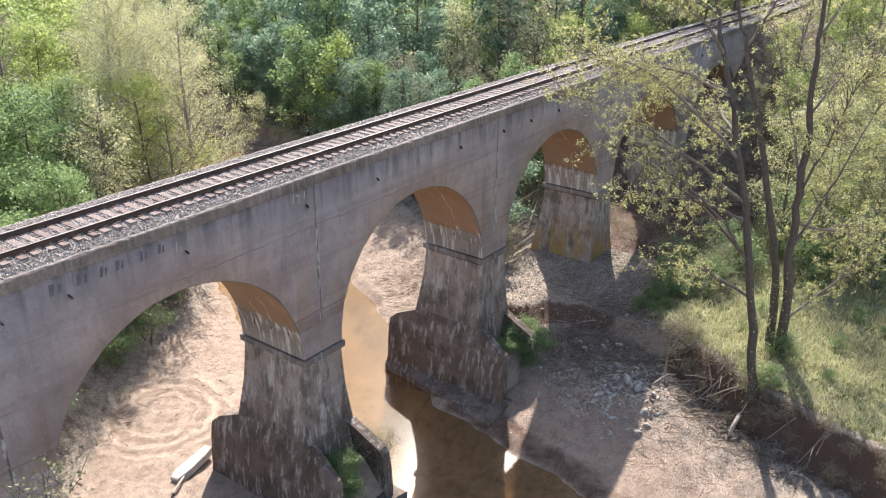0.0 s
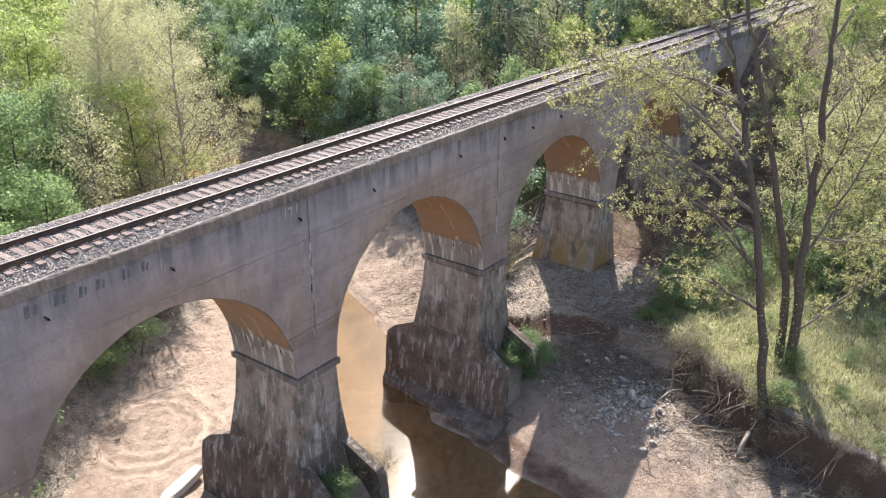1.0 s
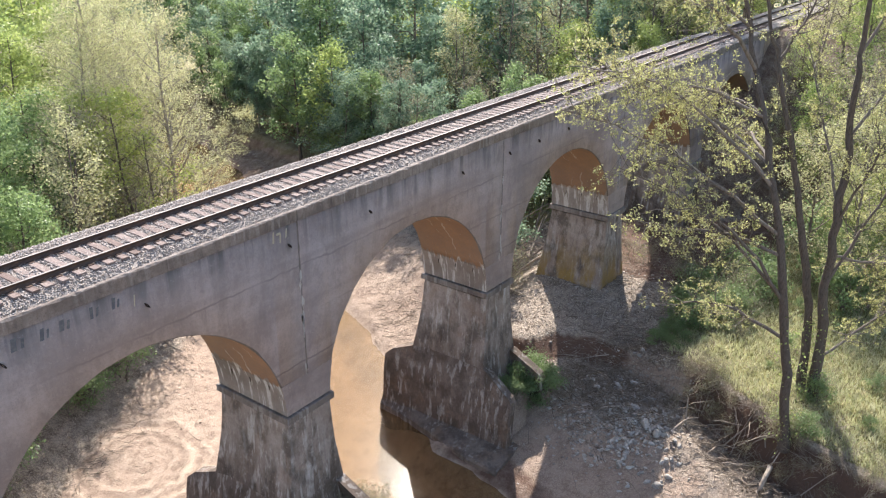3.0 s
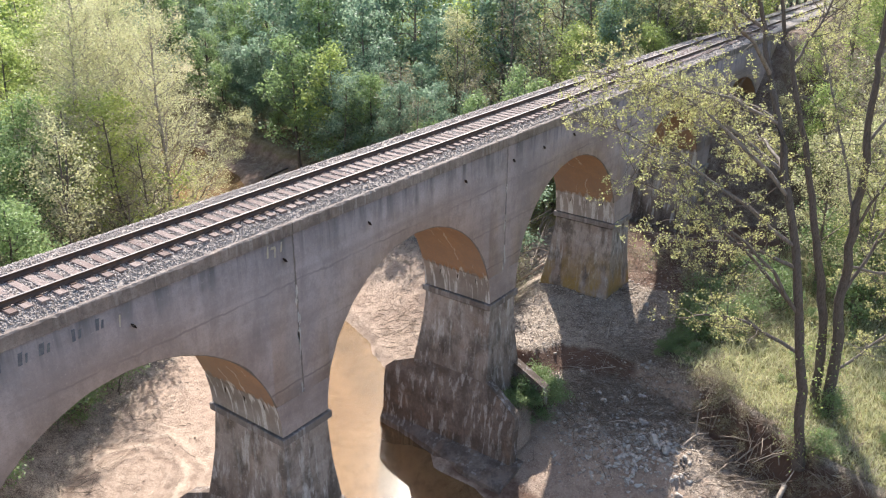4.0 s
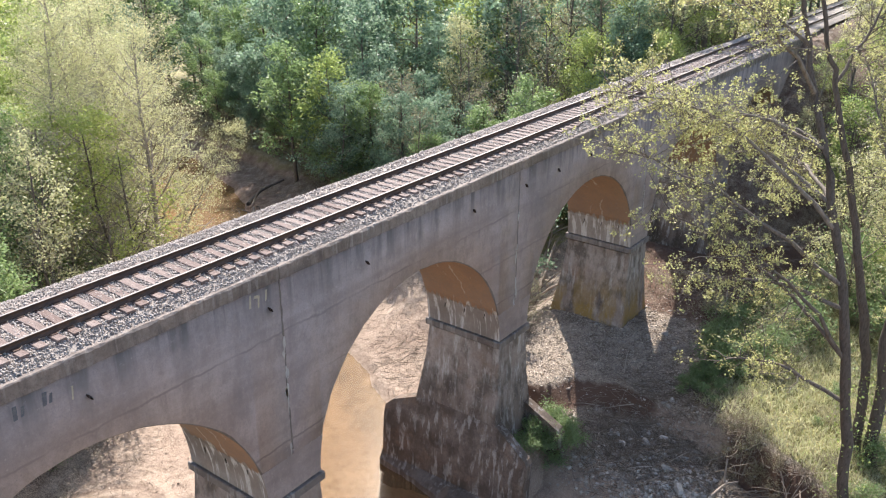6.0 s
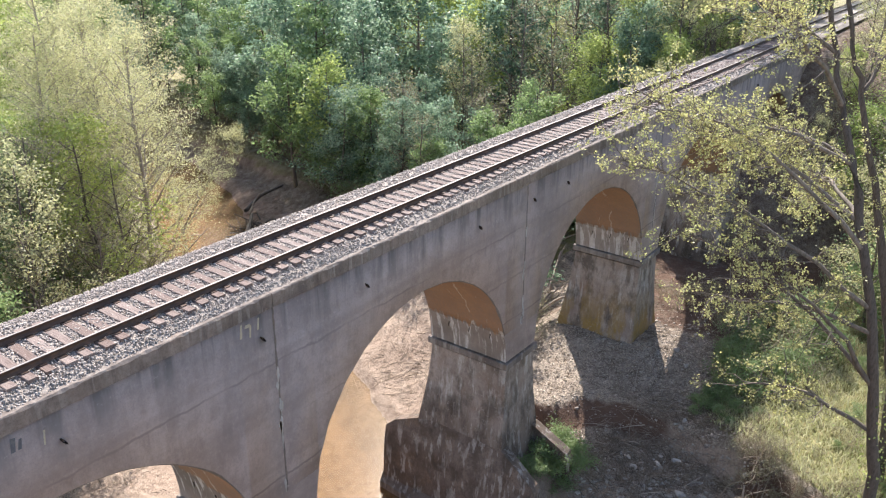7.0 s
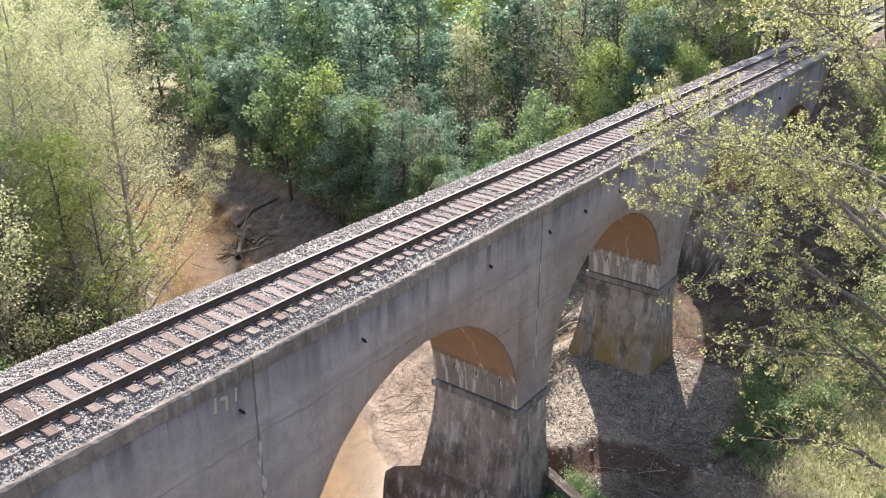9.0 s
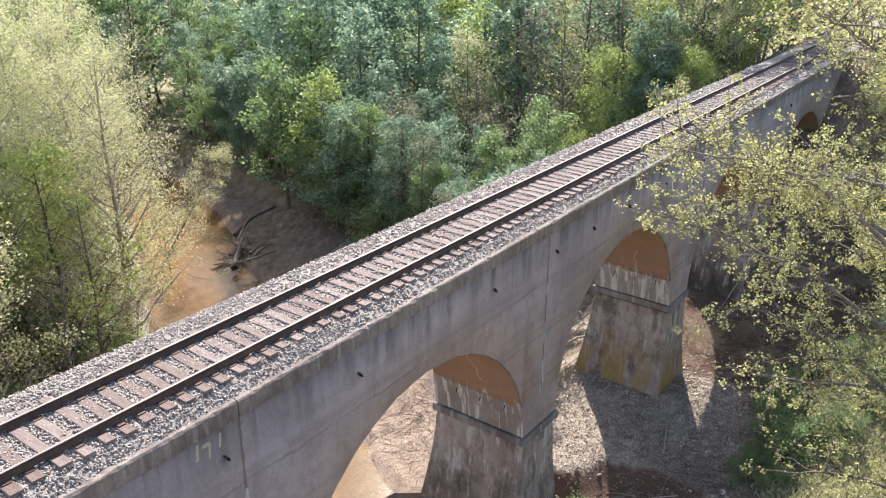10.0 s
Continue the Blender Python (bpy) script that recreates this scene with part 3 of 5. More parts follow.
def pier_parts(parent, k):
    c = PIER * k
    low = -1.6 if k < 2 else 1.0
    # shaft
    bm = bmesh.new()
    rings = []
    for z in (low, 0.0, 0.8, 1.5, 2.2, 3.0, 3.5, 4.0, 5.0, 6.0, 7.0, SPRING - 0.342):
        w = shaft_half(z)
        y0, y1 = 0.02 - 0.20 * ((8 - z) / 4.5) ** 1.5, DECK_Y - 0.02 + 0.6 * ((8 - z) / 4.5) ** 1.3
        b = 0.05
        rings.append([(c - w, y0 + b, z), (c - w + b, y0, z), (c + w - b, y0, z), (c + w, y0 + b, z), (c + w, y1 - b, z), (c + w - b, y1, z), (c - w + b, y1, z), (c - w, y1 - b, z)])
    loft(bm, rings)
    shaft = part("pier_shaft", bm, M_MOSSY if k == 2 else M_PIER, parent, "stained brown-grey concrete shaft with a flared foot")
    # head block below the arch seam
    bm = bmesh.new()
    zs = np.linspace(SPRING + 0.1, SEAM - 0.006, 7)
    side = [(HALF - math.sqrt(RADIUS ** 2 - (z - SPRING) ** 2), z) for z in zs]
    prism(bm, [(c - w, z) for w, z in side] + [(c + w, z) for w, z in side[::-1]], 0.006, DECK_Y - 0.006)
    head = part("pier_head", bm, M_BARREL, shaft, "pale grey concrete streaked with white lime")
    head.data.materials.append(M_CONC)
    for face in head.data.polygons:
        if abs(face.normal.y) > 0.9:
            face.material_index = 1
    # string course, its stain and underside shadow put into one darker colour
    bm = box_bm(c - 1.29, c + 1.29, -0.11, DECK_Y + 0.11, SPRING - 0.26, SPRING + 0.06, 0.03)
    part("string_course", bm, M_STRING, shaft, "concrete ledge round the pier, darkened for stain and shadow line")
    # cut-off bars left in the head
    for i in range(3):
        bm = bmesh.new()
        y, z = 0.85 + 1.1 * i, SPRING + 0.98 - 0.05 * i
        x = c - HALF + math.sqrt(RADIUS ** 2 - (z - SPRING) ** 2)
        loft(bm, [[(x + dx + 0.022 * math.cos(a), y - 0.35 * dz + 0.022 * math.sin(a), z + dz) for a in np.linspace(0, 6.283, 7)[:-1]] for dx, dz in ((0.05, -0.05), (-0.10, 0.36))])
        part("steel_stub", bm, M_HOLE, shaft, "rusty cut-off steel bar")
    # two cheek walls with sloping noses
    if k < 2:
        for s in (-1, 1):
            # rows of points from the foot up to a profile that slopes down at both noses
            ys = np.array([-2.1, -1.95, -1.5, -1.0, -0.5, -0.2, 0.3, 1.0, 1.7, 2.4, 3.1, 3.6, 4.35, 5.2, 5.9, 6.4])
            tops = np.interp(ys, (-2.1, -1.95, -0.25, 0.5, 3.5, 4.35, 6.15, 6.4), (2.72, 2.95, 4.0, 4.08, 4.08, 3.95, 3.15, 2.8))
            steps = np.linspace(0, 1, 9)
            bm = bmesh.new()
            rings = []
            for y, top in zip(ys, tops):
                zs = low + (top - low) * steps
                out = [(c + s * (shaft_half(z) + 0.045 - (0.05 if i == 8 else 0)), y, z) for i, z in enumerate(zs)]
                inner = [(c + s * (shaft_half(z) - 0.5), y, z) for z in zs[::-1]]
                rings.append(out + inner)
            loft(bm, rings)
            part("cheek_wall", bm, M_BASE, shaft, "dark water-stained concrete wall with a sloping nose")
        bm = bmesh.new()
        wide = 3.7 if k == 1 else 2.7
        rings = []
        chip = random.Random(90 + k)
        for y in np.linspace(-2.5, 6.5, 24):
            q = chip.uniform(0.0, 0.10)
            lip = -0.22 + chip.uniform(-0.05, 0.03)
            g = 2.35 + (wide - 2.35) * float(ramp(y, 6.2, -2.0)) - q
            rings.append([(c - g, y, -2.2), (c - g, y, lip - 0.1), (c - g + 0.1, y, lip), (c - 2.0, y, 0.12), (c + 2.0, y, 0.12), (c + 2.7 - q, y, -0.08), (c + 2.7 - q, y, -2.2)])
        loft(bm, rings)
        part("footing", bm, M_FOOT, shaft, "low worn concrete footing at the waterline")
        x, y = np.meshgrid(np.linspace(c - 1.6, c + 1.6, 10), np.linspace(-1.95, 0.2, 9), indexing="ij")
        z = 0.3 + 1.8 * ramp(y, -2.2, -0.5) + 0.15 * ripple(x * 2, y * 2)
        idx = np.arange(90).reshape(10, 9)
        f = np.stack([idx[:-1, :-1], idx[1:, :-1], idx[1:, 1:], idx[:-1, 1:]], -1).reshape(-1, 4)
        put("earth_fill", mesh_of("earth_fill", np.stack([x.ravel(), y.ravel(), z.ravel()], -1), f, M_GROUND, smooth=True), shaft, "dark soil caught between the walls")


def build_viaduct():
    v = thing("railway_viaduct", "weathered grey concrete railway viaduct on round arches", "viaduct", kind="structure")
    spans = {k: span_part(v, k) for k in range(FIRST, LAST)}
    for k in range(FIRST + 1, LAST + 1):
        pier_parts(v, k)
        joint_crust(v, k)
    # wall over the abutment
    x0, x1 = PIER * LAST + 0.004, 63.0
    bm = box_bm(x0, x1, 0.0, DECK_Y, 1.0, TOP, 0.025)
    part("abutment", bm, M_CONC, v)
    bm = box_bm(-70, PIER * FIRST - 0.004, 0.0, DECK_Y, 1.0, TOP, 0.025)
    part("abutment", bm, M_CONC, v)
    # kerb along both edges, in lengths between the joints
    ends = [PIER * k for k in range(FIRST, LAST + 1)] + [x1]
    for a, b in zip(ends, ends[1:]):
        for y0, y1 in ((-0.03, 0.33), (DECK_Y - 0.33, DECK_Y + 0.03)):
            bm = bmesh.new()
            rng = random.Random(int(a * 10 + y0 * 100))
            rings = []
            for x in np.linspace(a + 0.012, b - 0.012, 90):
                j, q = rng.uniform(-0.02, 0.015), 0.025 + 0.06 * rng.random() ** 3
                near = y0 < 1
                o, i = (y0, y1) if near else (y1, y0)
                sgn = 1 if near else -1
                rings.append([(x, o, TOP + 0.004), (x, o, CURB - q), (x, o + sgn * q, CURB + j * 0.5), (x, i, CURB + j * 0.5), (x, i, TOP + 0.004)])
            loft(bm, rings)
            part("kerb", bm, M_CURB, v, "chipped concrete kerb with dark drip stains")
    # drain pipes through the wall
    for x in (-24.0, -19.6, -13.0, -10.8, -6.37, -0.46, 3.91, 10.28, 14.25, 17.09, 20.22, 24.0, 28.5, 33.0, 43.4):
        bm = bmesh.new()
        rings = []
        for r, y in ((0.012, 0.10), (0.024, 0.10), (0.024, -0.05), (0.036, -0.07), (0.036, 0.10)):
            rings.append([(x + r * math.cos(t) - 1.6 * r * math.sin(t), y - 0.02, 15.31 + 2.7 * r * math.sin(t)) for t in np.linspace(0, 2 * math.pi, 9)[:-1]])
        loft(bm, rings)
        part("drain_pipe", bm, M_HOLE, spans[math.floor(x / PIER)], "short rusty drain spout")
    return v


viaduct = build_viaduct()

# ---- railway track ----
RAIL_NEAR, RAIL_FAR, RAIL_TOP = 1.01, 2.53, 16.99
TRACK_X0, TRACK_X1 = -40.0, 120.0
TIE_STEP = 0.475


def build_track():
    t = thing("railway_track", "single railway track with rusty rails on wooden ties", "railway track")
    prof = [(-0.07, 0), (0.07, 0), (0.07, 0.012), (0.012, 0.03), (0.01, 0.12), (0.036, 0.128), (0.036, 0.158), (0.026, 0.166), (-0.026, 0.166), (-0.036, 0.158), (-0.036, 0.128), (-0.01, 0.12), (-0.012, 0.03), (-0.07, 0.012)]
    k = len(prof)
    xs = np.linspace(TRACK_X0, TRACK_X1, 60)
    for y in (RAIL_NEAR, RAIL_FAR):
        verts = [(x, y + u, RAIL_TOP - 0.166 + w) for x in xs for u, w in prof]
        faces, index = [], []
        for i in range(len(xs) - 1):
            for j in range(k):
                faces.append((i * k + j, i * k + (j + 1) % k, (i + 1) * k + (j + 1) % k, (i + 1) * k + j))
                index.append(1 if j in (7, 8) else 0)
        put("rail", mesh_of("rail", verts, faces, [M_RAIL, M_HEADR], index), t, "dark rusty rail with a polished running surface")
    # tie meshes, a few worn shapes shared by all ties
    rng = random.Random(5)
    shapes = []
    for s in range(6):
        bm = bmesh.new()
        L, w, h = rng.uniform(2.42, 2.58), rng.uniform(0.122, 0.138), 0.18
        rings = []
        for y in np.linspace(-L / 2, L / 2, 5):
            d, e = rng.uniform(-0.012, 0.012), rng.uniform(-0.012, 0.006)
            rings.append([(-w + d, y, -h), (w + d, y, -h), (w + d, y, e - 0.015), (w + d - 0.015, y, e), (-w + d + 0.015, y, e), (-w + d, y, e - 0.015)])
        loft(bm, rings)
        bmesh.ops.recalc_face_normals(bm, faces=bm.faces)
        me = bpy.data.meshes.new("tie")
        bm.to_mesh(me)
        bm.free()
        me.materials.append(M_TIE)
        shapes.append(me)
    plate_bm = box_bm(-0.09, 0.09, -0.17, 0.17, 0, 0.02, 0.004)
    plate = bpy.data.meshes.new("tie_plate")
    plate_bm.to_mesh(plate)
    plate_bm.free()
    plate.materials.append(M_RAIL)
    x = -16.0
    mid = (RAIL_NEAR + RAIL_FAR) / 2
    n = 0
    while x < 58 and n < 170:
        m = pose(x + rng.uniform(-0.03, 0.03), mid + rng.uniform(-0.05, 0.05), RAIL_TOP - 0.19 + rng.uniform(-0.008, 0.006), 0, rng.uniform(-1, 1), rng.uniform(-1.6, 1.6))
        tie = put("tie", rng.choice(shapes), t, m=m)
        if -15 < x < 14:
            for y in (RAIL_NEAR, RAIL_FAR):
                put("tie_plate", plate, tie, m=pose(0, y - mid, 0.003))
        x += TIE_STEP
        n += 1
    return t


track = build_track()


def ballast_top(y):
    """Height of the ballast across the deck."""
    return np.interp(y, (0.0, 0.12, 0.34, 0.55, 1.6, 2.8, 3.5, DECK_Y - 0.1, DECK_Y + 0.2), (16.50, 16.57, 16.69, 16.77, 16.80, 16.80, 16.80, 16.66, 16.50))


def build_ballast():
    rng = np.random.default_rng(11)
    b = thing("ballast_bed", "grey crushed-stone ballast heaped along the track", "ballast", kind="stuff")
    xs = np.concatenate([np.linspace(-70, -17, 20), np.arange(-16, 45, 0.5), np.linspace(46, 130, 30)])
    ys = np.linspace(0.10, DECK_Y - 0.06, 16)
    X, Y = np.meshgrid(xs, ys, indexing="ij")
    Z = ballast_top(Y) - 0.05 + 0.02 * ripple(X * 3, Y * 3)
    idx = np.arange(X.size).reshape(X.shape)
    f = np.stack([idx[:-1, :-1], idx[1:, :-1], idx[1:, 1:], idx[:-1, 1:]], -1).reshape(-1, 4)
    put("bed", mesh_of("bed", np.stack([X.ravel(), Y.ravel(), Z.ravel()], -1), f, M_BED, smooth=True), b)
    octa = np.array([(1, 0, 0), (0, 1, 0), (-1, 0, 0), (0, -1, 0), (0, 0, 1), (0, 0, -1)], float)
    tri = np.array([(0, 1, 4), (1, 2, 4), (2, 3, 4), (3, 0, 4), (1, 0, 5), (2, 1, 5), (3, 2, 5), (0, 3, 5)])
    for x0, x1, dens, size in ((-14, 4, 470, 0.032), (4, 24, 210, 0.040), (24, 48, 70, 0.06)):
        n = int((x1 - x0) * 3.95 * dens)
        x = rng.uniform(x0, x1, n)
        y = rng.uniform(0.03, DECK_Y - 0.02, n)
        z = ballast_top(y) - 0.035 + rng.uniform(-0.018, 0.018, n)
        s = size * rng.uniform(0.6, 1.35, (n, 1, 1)) * rng.uniform(0.7, 1.2, (n, 1, 3))
        v = octa[None] * s * rng.uniform(0.7, 1.2, (n, 6, 1)) + rng.normal(0, 0.2, (n, 6, 3)) * s
        q = rng.normal(size=(n, 4))
        q /= np.linalg.norm(q, axis=1)[:, None]
        w, a, bb, c = q.T
        R = np.stack([1 - 2 * (bb * bb + c * c), 2 * (a * bb - c * w), 2 * (a * c + bb * w), 2 * (a * bb + c * w), 1 - 2 * (a * a + c * c), 2 * (bb * c - a * w), 2 * (a * c - bb * w), 2 * (bb * c + a * w), 1 - 2 * (a * a + bb * bb)], -1).reshape(n, 3, 3)
        v = np.einsum("nij,nkj->nki", R, v) + np.stack([x, y, z], -1)[:, None]
        f = (tri[None] + 6 * np.arange(n)[:, None, None]).reshape(-1, 3)
        put("stones", mesh_of("stones", v.reshape(-1, 3), f, M_STONE), b)


build_ballast()

# ---- trees ----


def grow(rng, height, trunk_r, limbs, crown_from, spread, lift=0.6, sub=4, lean=(0, 0), wob=0.25, start=None):
    """Branch lines of a tree and the points its twigs end at."""
    lines, tips = [], []
    zs = np.linspace(0, 1, 9)
    sway = np.cumsum(rng.normal(0, wob * 0.3, (9, 2)), axis=0)
    sway -= sway[0]
    base = np.zeros(3) if start is None else np.array(start, float)
    trunk = np.stack([base[0] + lean[0] * zs * height + sway[:, 0], base[1] + lean[1] * zs * height + sway[:, 1], base[2] + zs * height], -1)
    lines.append((trunk, trunk_r * (1 - 0.88 * zs) + 0.012))
    for i in range(limbs):
        f = crown_from + (0.97 - crown_from) * (i + rng.uniform(0, 0.9)) / limbs
        p = np.array([np.interp(f, zs, trunk[:, j]) for j in range(3)])
        ang = i * 2.399 + rng.uniform(-0.5, 0.5)
        reach = spread * (1.05 - 0.75 * ((f - crown_from) / (1 - crown_from)) ** 1.5) * rng.uniform(0.65, 1.15)
        r0 = trunk_r * (1 - 0.88 * f) * 0.5 + 0.006
        t = np.linspace(0, 1, 6)
        d = np.array([math.cos(ang), math.sin(ang)])
        side = np.array([-d[1], d[0]]) * rng.normal(0, 0.18) * reach
        limb = p + np.stack([d[0] * reach * t + side[0] * t ** 2, d[1] * reach * t + side[1] * t ** 2, reach * lift * (t + 0.35 * t ** 2) * rng.uniform(0.6, 1.2)], -1)
        limb[1:] += rng.normal(0, 0.05 * reach, (5, 3)) * 0.6
        lines.append((limb, r0 * (1 - 0.85 * t) + 0.006))
        for j in range(sub):
            g = rng.uniform(0.25, 1.0)
            q = np.array([np.interp(g, t, limb[:, c]) for c in range(3)])
            dd = rng.normal(size=3)
            dd[2] = abs(dd[2]) * 0.7
            dd[:2] += d * 0.8
            dd /= np.linalg.norm(dd)
            ln = reach * rng.uniform(0.25, 0.5)
            tw = q + dd * ln * np.linspace(0, 1, 3)[:, None] + rng.normal(0, 0.04 * ln, (3, 3))
            tw[0] = q
            lines.append((tw, np.linspace(r0 * 0.4, 0.004, 3)))
            tips += [tw[1], (tw[1] + tw[2]) / 2, tw[2]]
        tips += [limb[3], limb[4], limb[5]]
    tips.append(trunk[-1])
    return lines, np.array(tips)


def tree_meshes(kind, seed, bark, leaf, height, trunk_r, limbs, crown_from, spread, count, size, puff, lift=0.6, sub=4, stems=1, sides=5, simple=True):
    rng = np.random.default_rng(seed)
    lines, tips = [], []
    for s in range(stems):
        a = rng.uniform(0, 6.28)
        lean = (0.10 * math.cos(a), 0.10 * math.sin(a)) if stems > 1 else (rng.normal(0, 0.03), rng.normal(0, 0.03))
        l, t = grow(rng, height * rng.uniform(0.8, 1.0), trunk_r, limbs, crown_from, spread, lift, sub, lean, start=(0.25 * math.cos(a), 0.25 * math.sin(a), 0) if stems > 1 else None)
        lines += l
        tips.append(t)
    tips = np.concatenate(tips)
    v, f = tubes(lines, sides)
    wood = mesh_of(kind + "_wood", v, f, bark, smooth=True)
    pick = tips[rng.integers(0, len(tips), count)]
    c = pick + rng.normal(0, puff, (count, 3)) * np.array([1, 1, 0.8])
    v, f = leaves(c, size, rng, simple=simple)
    return wood, mesh_of(kind + "_leaves", v, f, leaf)


def plant(name, label, category, wood, foliage, x, y, scale, turn, group="", z=None):
    ob = thing(name, label, category, group)
    ob.matrix_basis = Matrix.LocRotScale((x, y, (ground_at(x, y) if z is None else z) - 0.1), Euler((0, 0, turn)), (scale, scale, scale))
    put("trunk", wood, ob)
    put("crown", foliage, ob)
    return ob


KINDS = {
    "grey": [tree_meshes("grey", 100 + i, M_BARK, L_GREY, 13, 0.19, 22, 0.10, 3.3, 8600, 0.135, 0.34, 0.6, 4, sides=3) for i in range(4)],
    "green": [tree_meshes("green", 200 + i, M_DARKBARK, L_GREEN, 14, 0.22, 22, 0.12, 3.5, 8600, 0.135, 0.36, 0.55, 4, sides=3) for i in range(3)],
    "lime": [tree_meshes("lime", 300 + i, M_BARK, L_LIME, 12, 0.14, 20, 0.10, 3.2, 8200, 0.112, 0.38, 0.55, 4, sides=3) for i in range(3)],
    "pale": [tree_meshes("pale", 400 + i, M_BARK, L_YELLOW, 15, 0.15, 22, 0.15, 3.0, 6500, 0.09, 0.36, 0.9, 4, sides=3) for i in range(3)],
    "bare": [tree_meshes("bare", 500 + i, M_BARK, L_BRUSH, 15, 0.18, 22, 0.25, 2.8, 1500, 0.10, 0.3, 0.8, 6, sides=3) for i in range(2)],
    "shrub": [tree_meshes("shrub", 600 + i, M_BARK, L_WEED, 2.6, 0.035, 6, 0.05, 1.3, 1900, 0.085, 0.26, 0.8, 2, stems=2, sides=3) for i in range(2)],
    "brush": [tree_meshes("brush", 700 + i, M_STICKS, L_BRUSH, 2.2, 0.025, 9, 0.05, 1.4, 700, 0.06, 0.22, 0.7, 3, stems=2, sides=3) for i in range(2)],
}
# finer meshes for the nearest trees
KINDS["green_near"] = [tree_meshes("green", 270 + i, M_DARKBARK, L_GREEN, 13, 0.18, 24, 0.08, 3.4, 14500, 0.098, 0.34, 0.55, 4, sides=3) for i in range(2)]
# coarser meshes for the far woods
KINDS["grey_far"] = [tree_meshes("grey", 150 + i, M_BARK, L_GREY, 13, 0.19, 18, 0.10, 3.3, 4200, 0.18, 0.40, 0.6, 2, sides=3) for i in range(3)]
KINDS["green_far"] = [tree_meshes("green", 250 + i, M_DARKBARK, L_GREEN, 14, 0.22, 18, 0.12, 3.5, 4200, 0.18, 0.42, 0.55, 2, sides=3) for i in range(3)]
KINDS["lime_far"] = [tree_meshes("lime", 350 + i, M_BARK, L_LIME, 12, 0.14, 18, 0.10, 3.2, 4200, 0.155, 0.44, 0.55, 2, sides=3) for i in range(3)]
WORDS = {
    "grey": ("tree", "silvery grey-green leafy tree in a dense riverside wood", "tree"),
    "green": ("tree", "dark green leafy tree in a dense riverside wood", "tree"),
    "lime": ("tree", "bright lime-green tree in fresh spring leaf", "tree"),
    "pale": ("tree", "slender tree with thin pale yellow-green spring leaves", "tree"),
    "bare": ("tree", "nearly bare grey tree with few new leaves", "tree"),
    "shrub": ("shrub", "low leafy green shrub on the bank", "shrub"),
    "brush": ("brush", "tangled dry brown brush on the bank", "shrub"),
}


def plant_kind(kind, i, x, y, scale, turn, group="", z=None):
    wood, foliage = KINDS[kind][i % len(KINDS[kind])]
    name, label, cat = WORDS[kind.replace("_far", "").replace("_near", "")]
    return plant(name, label, cat, wood, foliage, x, y, scale, turn, group, z)


def clear(x, y):
    """Whether a tree may stand here: off the river, the sand, the bridge and the open bank."""
    X, Y = np.array([x]), np.array([y])
    dr, wr = along(X, Y, RIVER)
    if abs(dr[0]) < float(np.interp(wr[0], np.arange(len(RIVER)), RIVER_HALF)) + 1.2:
        return False
    if -7.5 < y - 2 < 6.5:
        return False
    dl, ds = along(X, Y, LEFT_BANK)[0][0], -along(X, Y, SCARP)[0][0]
    if 28 < x < 46 and 0 < y < 14:
        return False
    if y > 0:
        return dl > 2.0 or (ds > (1.0 if y < 30 else -0.5) and y > 9)
    return ds > 9 and x > 32 and y < -10


